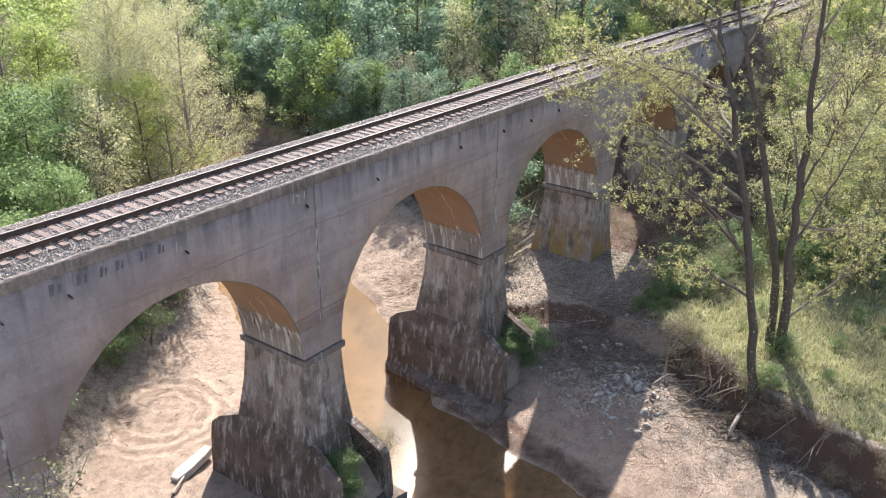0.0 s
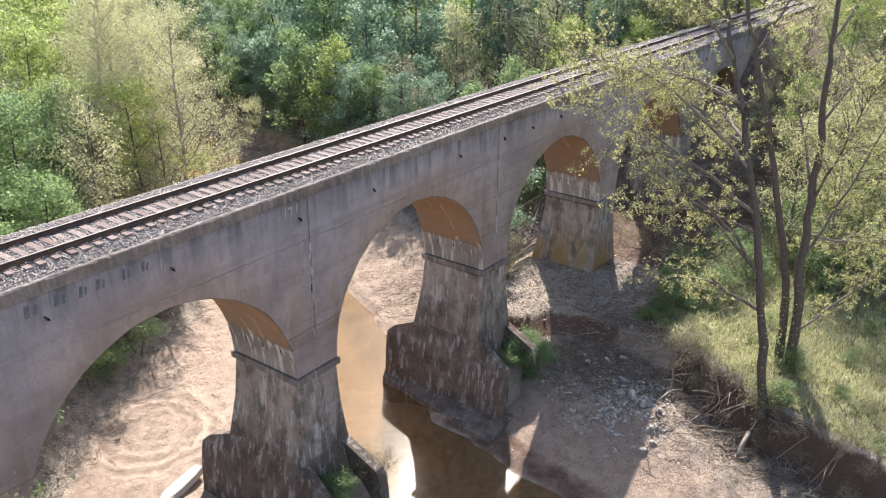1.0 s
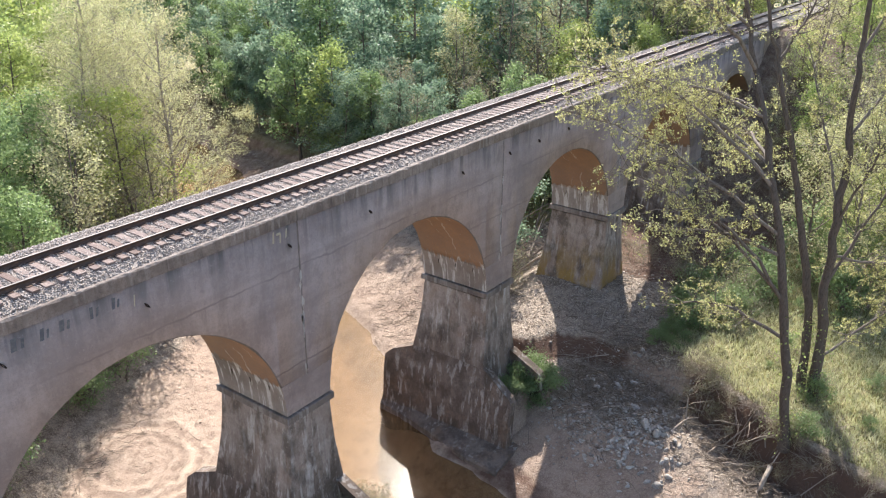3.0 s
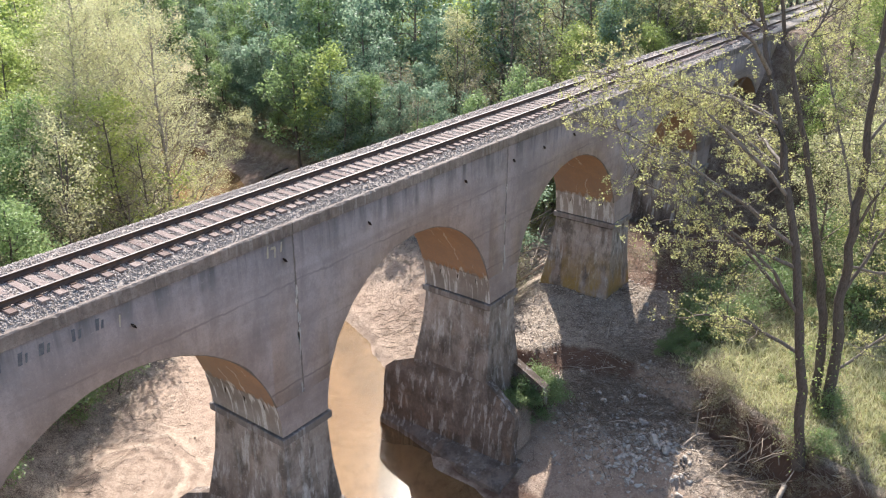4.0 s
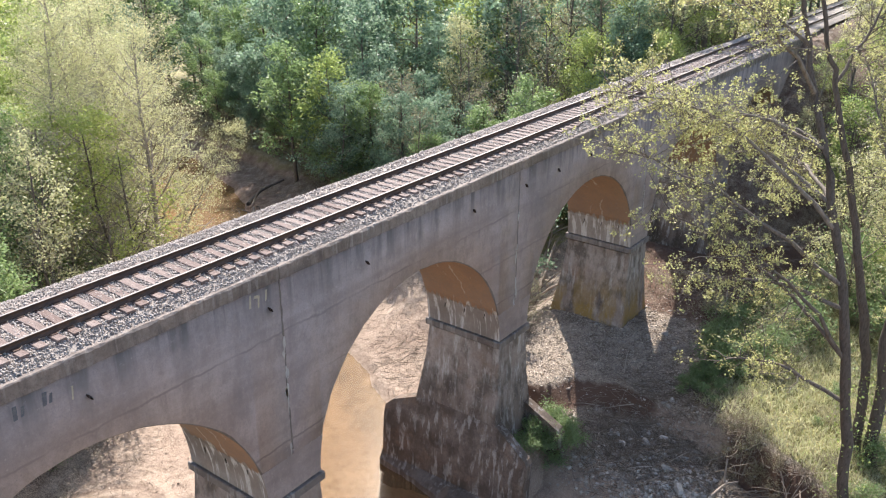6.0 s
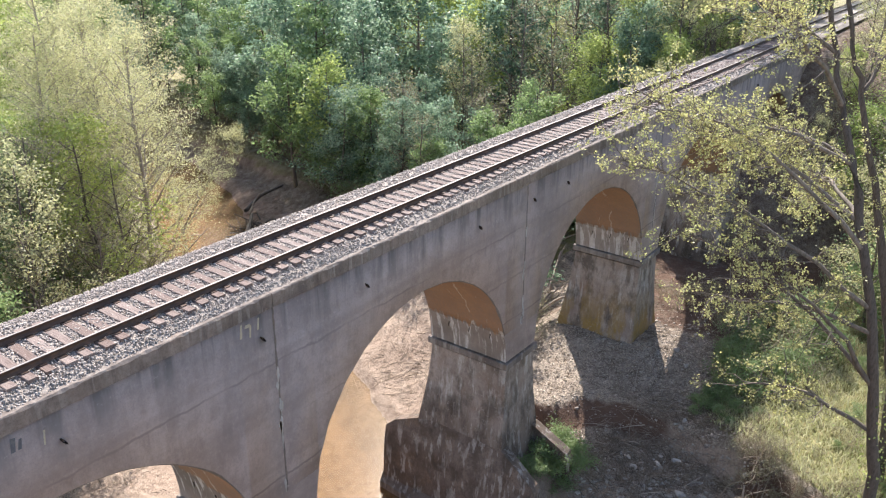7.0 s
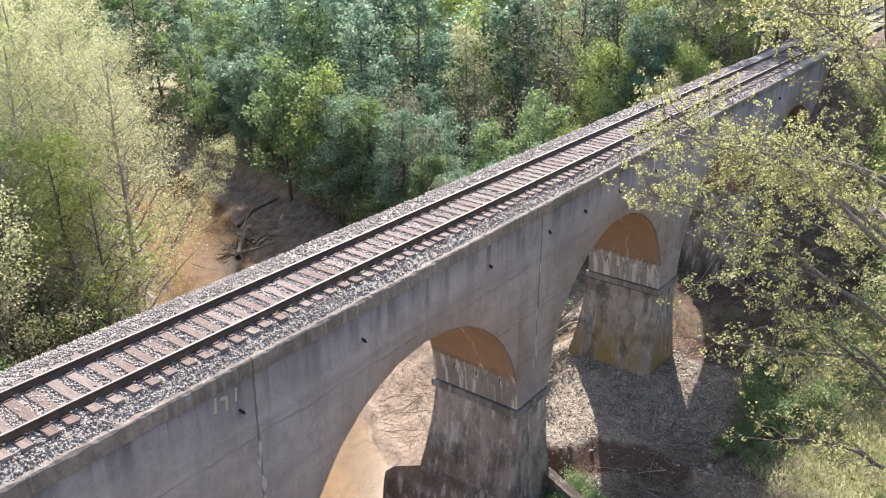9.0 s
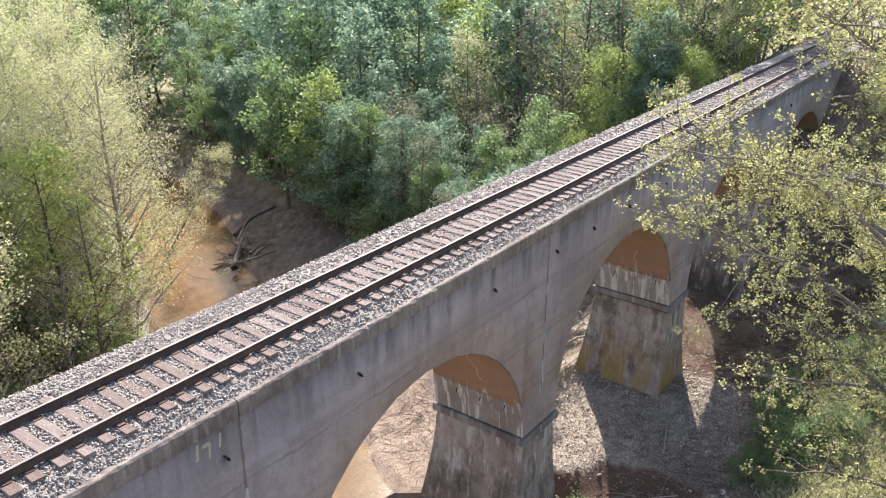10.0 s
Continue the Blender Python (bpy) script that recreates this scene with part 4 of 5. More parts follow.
def scatter_woods():
    rng = random.Random(21)
    eye = Vector((-20, -21))
    placed = [(11.9, 30.4), (13.8, 28.2), (9.2, 30.2), (16.5, 34.2), (21.6, 40.2), (17.3, 37.5)]
    for ring, step in ((0, 3.3), (1, 4.6)):
        for i in range(6500):
            ang = math.radians(36.8) + rng.uniform(-0.62, 0.62)
            d = rng.uniform(40, 85) if ring == 0 else rng.uniform(85, 140)
            x, y = eye.x + d * math.cos(ang), eye.y + d * math.sin(ang)
            if not clear(x, y) or any((x - a) ** 2 + (y - b) ** 2 < step * step for a, b in placed):
                continue
            placed.append((x, y))
            left = along(np.array([x]), np.array([y]), RIVER)[0][0] < 0
            r = rng.random()
            if y < 0:
                kind = "lime" if r < 0.45 else ("bare" if r < 0.75 else "pale")
            elif left:
                deep = y - 1.35 * x
                if deep > 20:
                    kind = ("green_near" if r < 0.82 else ("lime" if r < 0.9 else "bare")) if d < 66 else ("lime" if r < 0.72 else ("green" if r < 0.88 else "pale"))
                else:
                    kind = "pale" if r < 0.5 else ("bare" if r < 0.68 else "lime")
            else:
                kind = "grey" if r < 0.72 else ("green" if r < 0.84 else ("lime" if r < 0.88 else "bare"))
                if x > 46 and y < 34:
                    kind = "bare" if r < 0.22 else ("lime" if r < 0.5 else ("pale" if r < 0.64 else "grey"))
            s = rng.uniform(0.9, 1.35) * (0.8 if y < 0 else 1.0) * (1.25 if ring else 1.0)
            if y > 0 and not left and y < 34 and x < 48:
                s *= 0.75
            # the reach of creek that opens to the sky
            u, w = (x - 27.5) * 0.62 + (y - 37.5) * 0.785, (x - 27.5) * 0.785 - (y - 37.5) * 0.62
            if 0 < u < 60 and abs(w) < 6:
                s = min(s, max(0.25, 0.022 * u))
            if d > 82 and kind + "_far" in KINDS:
                kind += "_far"
            plant_kind(kind, rng.randrange(9), x, y, s, rng.uniform(0, 6.28), "riverside woods")
    # low growth that closes the foot of the woods
    n = 0
    while n < 150:
        ang = math.radians(36.8) + rng.uniform(-0.6, 0.6)
        d = rng.uniform(44, 95)
        x, y = eye.x + d * math.cos(ang), eye.y + d * math.sin(ang)
        if clear(x, y):
            plant_kind(rng.choice(("shrub", "shrub", "brush")), rng.randrange(4), x, y, rng.uniform(0.9, 1.9), rng.uniform(0, 6.28), "undergrowth")
            n += 1


def creek_edge():
    """Trees and shrubs leafy to the ground where the wood meets the muddy beach."""
    rng = random.Random(52)
    line = np.array([(35.5, 23.5), (37.5, 30.5), (41.0, 37.5), (43.5, 46.0), (46.5, 55.0), (49.0, 66.0)])
    for i in range(26):
        t = (len(line) - 1.01) * (i + rng.uniform(0, 0.8)) / 26
        a, b = line[int(t)], line[int(t) + 1]
        x, y = a + (b - a) * (t - int(t))
        kind = "grey"
        plant_kind(kind, rng.randrange(9), x + rng.uniform(0, 2.2), y + rng.uniform(-0.8, 0.8), rng.uniform(0.5, 0.85), rng.uniform(0, 6.28), "leafy edge of the wood")


creek_edge()

# tall thin trees on the bank behind the bridge
PALE_TALL = [tree_meshes("pale_tall", 430 + i, M_PALEBARK, L_YELLOW, 21, 0.20, 44, 0.10, 4.2, 20000, 0.07, 0.34, 0.8, 7, stems=1, sides=5) for i in range(2)]
for x, y, sc, i in ((11.9, 30.4, 1.0, 0), (13.8, 28.2, 1.02, 1), (9.2, 30.2, 0.9, 0), (16.5, 34.2, 0.95, 1), (21.6, 40.2, 0.85, 0), (17.3, 37.5, 0.95, 1)):
    plant("tree", "tall slender tree with sparse pale yellow spring leaves", "tree", *PALE_TALL[i], x, y, sc, x * 1.7, "pale bank trees")
for i, (x, y, sc, kind) in enumerate(((49, -6.5, 0.85, "lime"), (48.5, -3.6, 0.42, "pale"), (51, -3.4, 0.5, "bare"), (54.5, -3.6, 0.5, "lime"), (58, -3.8, 0.55, "pale"), (46.5, -6.5, 0.5, "bare"), (53, -4.8, 0.8, "bare"), (56, -8, 0.95, "lime"), (45.5, -11, 0.8, "lime"), (40, -12.5, 0.7, "bare"), (60, -5.5, 0.9, "pale"), (64, -7, 1.0, "lime"), (52, -11, 1.0, "lime"), (36, -13.5, 0.65, "lime"), (58, 9, 0.8, "pale"), (63, 9.5, 0.9, "lime"), (68, 9, 0.9, "bare"), (70, -5, 0.9, "lime"), (54, 10, 0.7, "lime"), (76, 8.5, 1.0, "lime"), (76, -5, 1.0, "pale"), (84, 8, 1.0, "lime"), (84, -5, 1.0, "lime"), (47.6, 8.8, 0.75, "pale"), (50.2, 8.4, 0.9, "lime"), (53.2, 9.2, 0.95, "pale"), (56.4, 9.8, 0.9, "lime"), (51.4, 12.0, 1.0, "grey"), (55.0, 13.2, 1.0, "lime"))):
    plant_kind(kind, i, x, y, sc, i * 1.3, "embankment trees")
scatter_woods()
lean = plant("tree", "young yellow-leaved tree leaning over the creek", "tree", *KINDS["pale"][1], 25.6, 41.4, 0.72, 0.4, "pale bank trees")
lean.matrix_basis = Matrix.Translation((25.6, 41.4, 0.2)) @ Matrix.Rotation(radians(32), 4, Vector((0.55, 0.83, 0))) @ Matrix.Scale(0.72, 4)
plant("tree", "young yellow-leaved tree beside the leaning creek tree", "tree", *KINDS["pale"][0], 26.4, 42.2, 0.5, 1.1, "pale bank trees")
plant_kind("bare", 0, 7.4, 23.2, 0.72, 2.1, "bank trees")
for i, (x, y, sc) in enumerate(((3.5, 21.0, 0.8), (10.4, 25.0, 0.9), (-2.0, 18.5, 0.7), (33.6, 21.6, 0.8), (36.4, 26.0, 0.95), (30.8, 17.0, 0.6))):
    plant_kind("bare", i, x, y, sc, i * 1.9, "bank trees")
plant_kind("bare", 1, -14.6, -3.2, 0.88, 0.6, "bank trees", z=0.2)


def river_tree(label, seed, stems, limbs, sparse=()):
    """A many-stemmed tree on the grassy bank, new leaves at its twig ends."""
    rng = np.random.default_rng(seed)
    at = Vector(stems[0][0][0])
    tree = thing("riverbank_tree", label, "tree", at=at)
    inv = Matrix.Translation(-at)

    def smooth_line(p, n):
        p = np.array(p, float)
        t = np.linspace(0, len(p) - 1, n)
        q = np.stack([np.interp(t, np.arange(len(p)), p[:, c]) for c in range(3)], -1)
        q[1:-1] = (q[:-2] + 2 * q[1:-1] + q[2:]) / 4
        q[1:-1] += rng.normal(0, 0.05, (n - 2, 3))
        return q

    shoots, axes = [], []
    for p, r in stems:
        q = smooth_line(p, 30)
        q[1:] += np.cumsum(rng.normal(0, 0.018, (29, 3)) * np.array([1, 1, 0]), axis=0)
        rad = (r * (1 - 0.80 * np.linspace(0, 1, 30)) + 0.02) * rng.uniform(0.92, 1.1, 30)
        rad[0] *= 1.35
        v, f = tubes([(q, rad)], 9)
        me = mesh_of("stem", v, f, M_TRUNK, smooth=True)
        low = q[rng.integers(0, 7, 300)] + rng.normal(0, 0.5, (300, 3))
        shoots.append(low[low[:, 2] > 3.0])
        me.transform(inv)
        put("stem", me, tree)
        axes.append([Vector(row) for row in q])
    tips = []
    for k, p in enumerate(limbs):
        n = 10
        # the limb springs from the nearest point of a stem
        home = min((q for axis in axes for q in axis), key=lambda q: (q - Vector(p[0])).length)
        off = home - Vector(p[0])
        p = [tuple(home), tuple(Vector(p[1]) + off * 0.5)] + list(p[2:])
        q = smooth_line(p, n)
        r0 = 0.095 if len(p) > 3 else 0.08
        lines = [(q, np.linspace(r0, 0.016, n))]
        ln = np.linalg.norm(q[-1] - q[0])
        for j in range(36 - 16 * (k in sparse)):
            g = rng.uniform(0.2, 1.0) * (n - 1)
            o = np.array([np.interp(g, np.arange(n), q[:, c]) for c in range(3)])
            d = (q[-1] - q[0]) / ln * 0.6 + rng.normal(0, 0.8, 3) * np.array([1, 1, 0.75])
            d /= np.linalg.norm(d)
            l2 = rng.uniform(0.8, 2.5)
            b = o + d * l2 * np.linspace(0, 1, 5)[:, None] + np.array([0, 0, 0.10 * l2]) * (np.linspace(0, 1, 5) ** 2)[:, None] + rng.normal(0, 0.05, (5, 3))
            b[0] = o
            lines.append((b, np.linspace(0.022, 0.006, 5)))
            for m in range(6):
                h = rng.uniform(0.8, 4.0)
                o2 = np.array([np.interp(h, np.arange(5), b[:, c]) for c in range(3)])
                d2 = d * 0.7 + rng.normal(0, 0.7, 3)
                d2 /= np.linalg.norm(d2)
                e = o2 + d2 * rng.uniform(0.25, 0.75) * np.linspace(0, 1, 3)[:, None]
                lines.append((e, np.array([0.008, 0.006, 0.004])))
                tips += [e[2], e[1] * 0.4 + e[2] * 0.6]
            tips.append(b[4])
        v, f = tubes(lines, 5)
        me = mesh_of("limb", v, f, M_BARK, smooth=True)
        me.transform(inv)
        put("limb", me, tree)
    tips = np.array(tips)
    tips = tips[rng.random(len(tips)) < 0.72]
    c = np.repeat(tips, 9, axis=0) + rng.normal(0, 0.075, (len(tips) * 9, 3))
    v, f = leaves(c, 0.064, rng, 0.2, 1.3)
    me = mesh_of("foliage", v, f, L_YOUNG)
    me.transform(inv)
    put("foliage", me, tree, "small yellow-green leaf clusters")
    # shoots and leaves round the foot
    v, f = leaves(np.concatenate(shoots), 0.085, rng, 0.2, 1.3)
    me = mesh_of("shoots", v, f, L_LIME)
    me.transform(inv)
    put("foliage", me, tree, "green leaf shoots up the lower stems")
    return tree


FRONT_LIMBS = [
    [(16.4, -12.5, 13.6), (14.2, -10.0, 16.2), (12.5, -7.5, 17.8), (11.1, -4.6, 18.8)],
    [(16.2, -12.8, 12.6), (14.8, -10.8, 13.6), (13.4, -9.3, 13.8), (12.3, -8.3, 14.2)],
    [(17.0, -11.6, 16.6), (16.4, -8.8, 18.4), (15.2, -5.6, 19.6), (13.4, -3.6, 20.8)],
    [(17.5, -10.5, 20.0), (15.2, -9.6, 22.2), (12.6, -9.0, 23.6), (10.6, -8.4, 24.2)],
    [(15.9, -13.6, 10.6), (15.0, -11.4, 13.0), (13.2, -9.0, 15.5), (11.5, -7.0, 16.6)],
    [(17.2, -11.1, 18.2), (17.4, -8.6, 19.2), (16.6, -6.6, 18.4)],
    [(16.2, -14.3, 10.4), (14.6, -12.2, 13.4), (13.4, -10.2, 15.0), (12.6, -8.8, 14.8)],
    [(16.8, -12.0, 15.6), (14.8, -9.8, 18.4), (12.9, -7.6, 20.2), (11.2, -5.2, 20.6)],
    [(17.5, -11.0, 22.0), (16.4, -8.4, 23.6), (15.0, -6.2, 24.4)],
    [(16.8, -12.6, 16.2), (18.6, -10.6, 17.2), (20.4, -9.2, 16.2), (21.6, -8.6, 14.8)],
    [(15.9, -13.8, 9.0), (15.4, -11.5, 10.0), (15.2, -9.8, 9.8), (15.1, -8.8, 9.2)],
    [(17.2, -11.4, 18.6), (15.4, -9.6, 19.6), (13.4, -8.2, 20.0), (12.0, -7.0, 19.4)],
]
BACK_LIMBS = [
    [(20.4, -14.2, 9.4), (21.3, -15.2, 12.7), (22.1, -16.2, 16.0), (22.8, -17.1, 19.5)],
    [(20.7, -13.9, 17.1), (22.9, -15.5, 20.4), (25.1, -17.7, 22.6)],
    [(20.2, -14.1, 14.0), (22.0, -12.4, 17.6), (24.2, -10.4, 21.0)],
    [(20.7, -14.2, 11.8), (22.4, -15.9, 11.0), (24.2, -17.7, 10.7)],
    [(21.0, -11.4, 20.0), (22.4, -11.7, 22.6), (24.4, -11.5, 24.8)],
    [(20.6, -14.4, 6.1), (22.3, -16.3, 7.9), (24.6, -18.3, 10.5)],
    [(20.2, -14.1, 13.3), (19.5, -15.2, 16.6), (18.9, -16.3, 19.9)],
    [(21.3, -13.8, 20.4), (22.3, -14.9, 23.7), (23.4, -15.9, 27.0)],
]
river_tree("tall single-stemmed tree with sparse young yellow-green leaves", 77, [
    ([(16.5, -14.5, 2.8), (16.2, -14.1, 7.0), (15.8, -13.4, 11.0), (15.8, -12.4, 15.0), (16.9, -10.85, 19.0), (17.4, -9.9, 21.0), (17.6, -9.2, 23.5), (17.7, -8.6, 27.0)], 0.21),
], FRONT_LIMBS, (1, 4, 6, 10))
river_tree("tall forked tree with sparse young yellow-green leaves", 78, [
    ([(20.9, -14.05, 2.9), (20.8, -13.9, 6.4), (20.8, -13.7, 8.5), (20.8, -12.6, 12.7), (20.8, -11.5, 16.2), (20.8, -10.4, 19.8), (20.8, -9.6, 22.0), (20.8, -8.8, 25.0)], 0.22),
    ([(20.6, -14.7, 2.8), (20.6, -14.4, 6.0), (20.6, -14.1, 10.0), (20.6, -14.0, 13.5), (20.6, -13.9, 16.0), (20.6, -13.7, 19.1), (20.6, -13.6, 22.0), (20.6, -13.4, 26.0)], 0.26),
], BACK_LIMBS)

# ---- banks, rocks, wood and undergrowth ----


def rock_mesh(seed, name="rock", mat=None):
    bm = bmesh.new()
    bmesh.ops.create_icosphere(bm, subdivisions=2, radius=1.0)
    rng = random.Random(seed)
    cuts = [(Vector((rng.gauss(0, 1), rng.gauss(0, 1), rng.gauss(0, 1))).normalized(), rng.uniform(0.38, 0.72)) for _ in range(12)]
    for v in bm.verts:
        for d, c in cuts:
            over = v.co.dot(d) - c
            if over > 0:
                v.co -= d * over
        v.co *= 1.25 + rng.uniform(-0.03, 0.03)
    me = bpy.data.meshes.new(name)
    bm.to_mesh(me)
    bm.free()
    me.materials.append(mat or M_ROCK)
    return me


ROCKS = [rock_mesh(i) for i in range(5)]


def rocks():
    rng = random.Random(8)
    spots = [(15.9, -7.9, 0.42), (17.0, -6.9, 0.3), (15.6, -8.6, 0.32), (17.6, -7.6, 0.26), (18.4, -5.2, 0.3), (17.6, -4.3, 0.24), (19.3, -5.8, 0.28), (16.6, -5.6, 0.2), (12.9, -9.9, 0.28), (13.5, -10.2, 0.24), (26.2, -5.8, 0.45), (26.6, -2.5, 0.3), (25.4, -3.6, 0.25)]
    while len(spots) < 210:
        x, y = rng.gauss(15.2, 1.25), rng.gauss(-7.7, 0.95)
        spots.append((x, y, rng.uniform(0.07, 0.19)))
    while len(spots) < 250:
        spots.append((rng.gauss(18.3, 1.2), rng.gauss(-5.0, 1.0), rng.uniform(0.08, 0.2)))
    for x, y, s in spots:
        z = ground_at(x, y)
        ob = put("rock", rng.choice(ROCKS))
        ob.matrix_basis = Matrix.LocRotScale((x, y, z + s * 0.12), Euler((rng.uniform(-0.5, 0.5), rng.uniform(-0.5, 0.5), rng.uniform(0, 6.28))), (s * rng.uniform(0.8, 1.2), s * rng.uniform(0.6, 1), s * rng.uniform(0.45, 0.7)))
        tagged(ob, "pale grey angular rock on the dark creek bank", "rock", "rocks in the washed-out basin")


rocks()


def rubble():
    """Small stones and dry twigs too many to count."""
    rng = np.random.default_rng(4)
    cube = np.array([(-1, -1, -1), (1, -1, -1), (1, 1, -1), (-1, 1, -1), (-1, -1, 1), (1, -1, 1), (1, 1, 1), (-1, 1, 1)], float)
    quad = np.array([(0, 3, 2, 1), (4, 5, 6, 7), (0, 1, 5, 4), (1, 2, 6, 5), (2, 3, 7, 6), (3, 0, 4, 7)])
    n = 6760
    x = np.concatenate([rng.normal(16.6, 1.6, 2300), rng.uniform(23, 30, 260), rng.normal(17.5, 2.0, 300), rng.uniform(17.5, 33, 3600), rng.normal(13.6, 1.7, 300)])
    y = np.concatenate([rng.normal(-6.2, 1.8, 2300), rng.uniform(-3.5, 3, 260), rng.normal(-4.4, 1.2, 300), rng.uniform(-6.5, 4, 3600), rng.normal(-12.0, 1.7, 300)])
    z = terrain(x, y)[0] - 0.02
    s = rng.uniform(0.03, 0.10, (n, 1, 1)) * rng.uniform(0.6, 1.3, (n, 1, 3))
    s[2860:] *= np.array([0.75, 0.4, 0.25])
    a = rng.uniform(0, 6.28, n)
    v = cube[None] * s * rng.uniform(0.6, 1.1, (n, 8, 1)) * np.array([1, 1, 0.6])
    v = np.stack([v[..., 0] * np.cos(a)[:, None] - v[..., 1] * np.sin(a)[:, None], v[..., 0] * np.sin(a)[:, None] + v[..., 1] * np.cos(a)[:, None], v[..., 2]], -1)
    v += np.stack([x, y, z], -1)[:, None]
    f = (quad[None] + 8 * np.arange(n)[:, None, None]).reshape(-1, 4)
    tagged(put("rubble", mesh_of("rubble", v.reshape(-1, 3), f, M_ROCKS)), "small pale stones strewn over the bank", "gravel", kind="stuff")
    lines = []
    zones = [((18.6, -3.6), 1.4, 1500), ((19.6, -5.8), 1.4, 1200), ((16.8, -4.6), 1.4, 1100), ((17.6, -6.6), 1.8, 900), ((21.0, -4.6), 1.2, 400), ((17.0, -12.0), 0.9, 420), ((15.2, -15.4), 0.9, 420), ((19.2, -9.2), 0.8, 260), ((21.5, -7.6), 1.3, 140), ((13.8, -12.0), 2.0, 240), ((24, -1), 2.6, 300), ((27.5, 0.5), 2.4, 220), ((33, 0), 3.5, 260), ((33, 40), 3, 200), ((20, 11), 2.2, 500), ((24, 14), 3.0, 300), ((0, 17.5), 2.5, 200), ((-3, 15), 2.0, 140), ((34, -6), 4, 300), ((18, -16), 2.5, 140)]
    for (cx, cy), r, k in zones:
        for i in range(k):
            px, py = rng.normal(cx, r), rng.normal(cy, r)
            a, l = rng.uniform(0, 6.28), rng.uniform(0.25, 1.1)
            t = np.linspace(-0.5, 0.5, 4)
            qx, qy = px + l * t * math.cos(a), py + l * t * math.sin(a)
            gz = terrain(qx, qy)[0]
            if np.ptp(gz) > 0.3 * l and rng.random() < 0.97:
                continue
            qz = gz + 0.02 + np.abs(rng.normal(0, 0.06)) + rng.normal(0, 0.10) * l * t
            lines.append((np.stack([qx, qy, qz], -1) + rng.normal(0, 0.015, (4, 3)), np.linspace(1, 0.5, 4) * rng.uniform(0.007, 0.02)))
    v, f = tubes(lines, 4)
    tagged(put("twig_litter", mesh_of("twig_litter", v, f, M_STICKS)), "dry brown twigs and flood debris on the banks", "debris", kind="stuff")


rubble()


def leaf_litter():
    """Dead leaves and bark flakes lying over the shaded banks."""
    rng = np.random.default_rng(19)
    x = np.concatenate([rng.uniform(16.5, 34, 9000), rng.normal(17.4, 1.6, 2600), rng.uniform(-10, 22, 2500)])
    y = np.concatenate([rng.uniform(-8.5, 4.5, 9000), rng.normal(-5.2, 1.9, 2600), rng.uniform(11, 24, 2500)])
    h, _, lit, mud_shade = terrain(x, y)
    keep = (h > WATER_Z + 0.1) & (mud_shade < 0.45) & (rng.random(len(x)) < 0.25 + 0.9 * lit)
    x, y, h = x[keep], y[keep], h[keep]
    c = np.stack([x, y, h + rng.uniform(0.015, 0.06, len(x))], -1)
    v, f = leaves(c, 0.078, rng, 0.85, 1.7)
    tagged(put("leaf_litter", mesh_of("leaf_litter", v, f, M_FLAKE)), "dead pale brown leaves and bark flakes on the ground", "leaf litter", kind="stuff")


leaf_litter()


def stick(points, r, label, group="", mat=None):
    """One piece of driftwood along given points."""
    p = np.array(points, float)
    t = np.linspace(0, len(p) - 1, 9)
    q = np.stack([np.interp(t, np.arange(len(p)), p[:, c]) for c in range(3)], -1)
    q[1:-1] = (q[:-2] + 2 * q[1:-1] + q[2:]) / 4
    base = q[0].copy()
    v, f = tubes([(q - base, np.linspace(r, r * 0.45, 9))], 7)
    ob = put("driftwood", mesh_of("driftwood", v, f, mat or M_WOOD, smooth=True), m=Matrix.Translation(base))
    return tagged(ob, label, "driftwood", group)


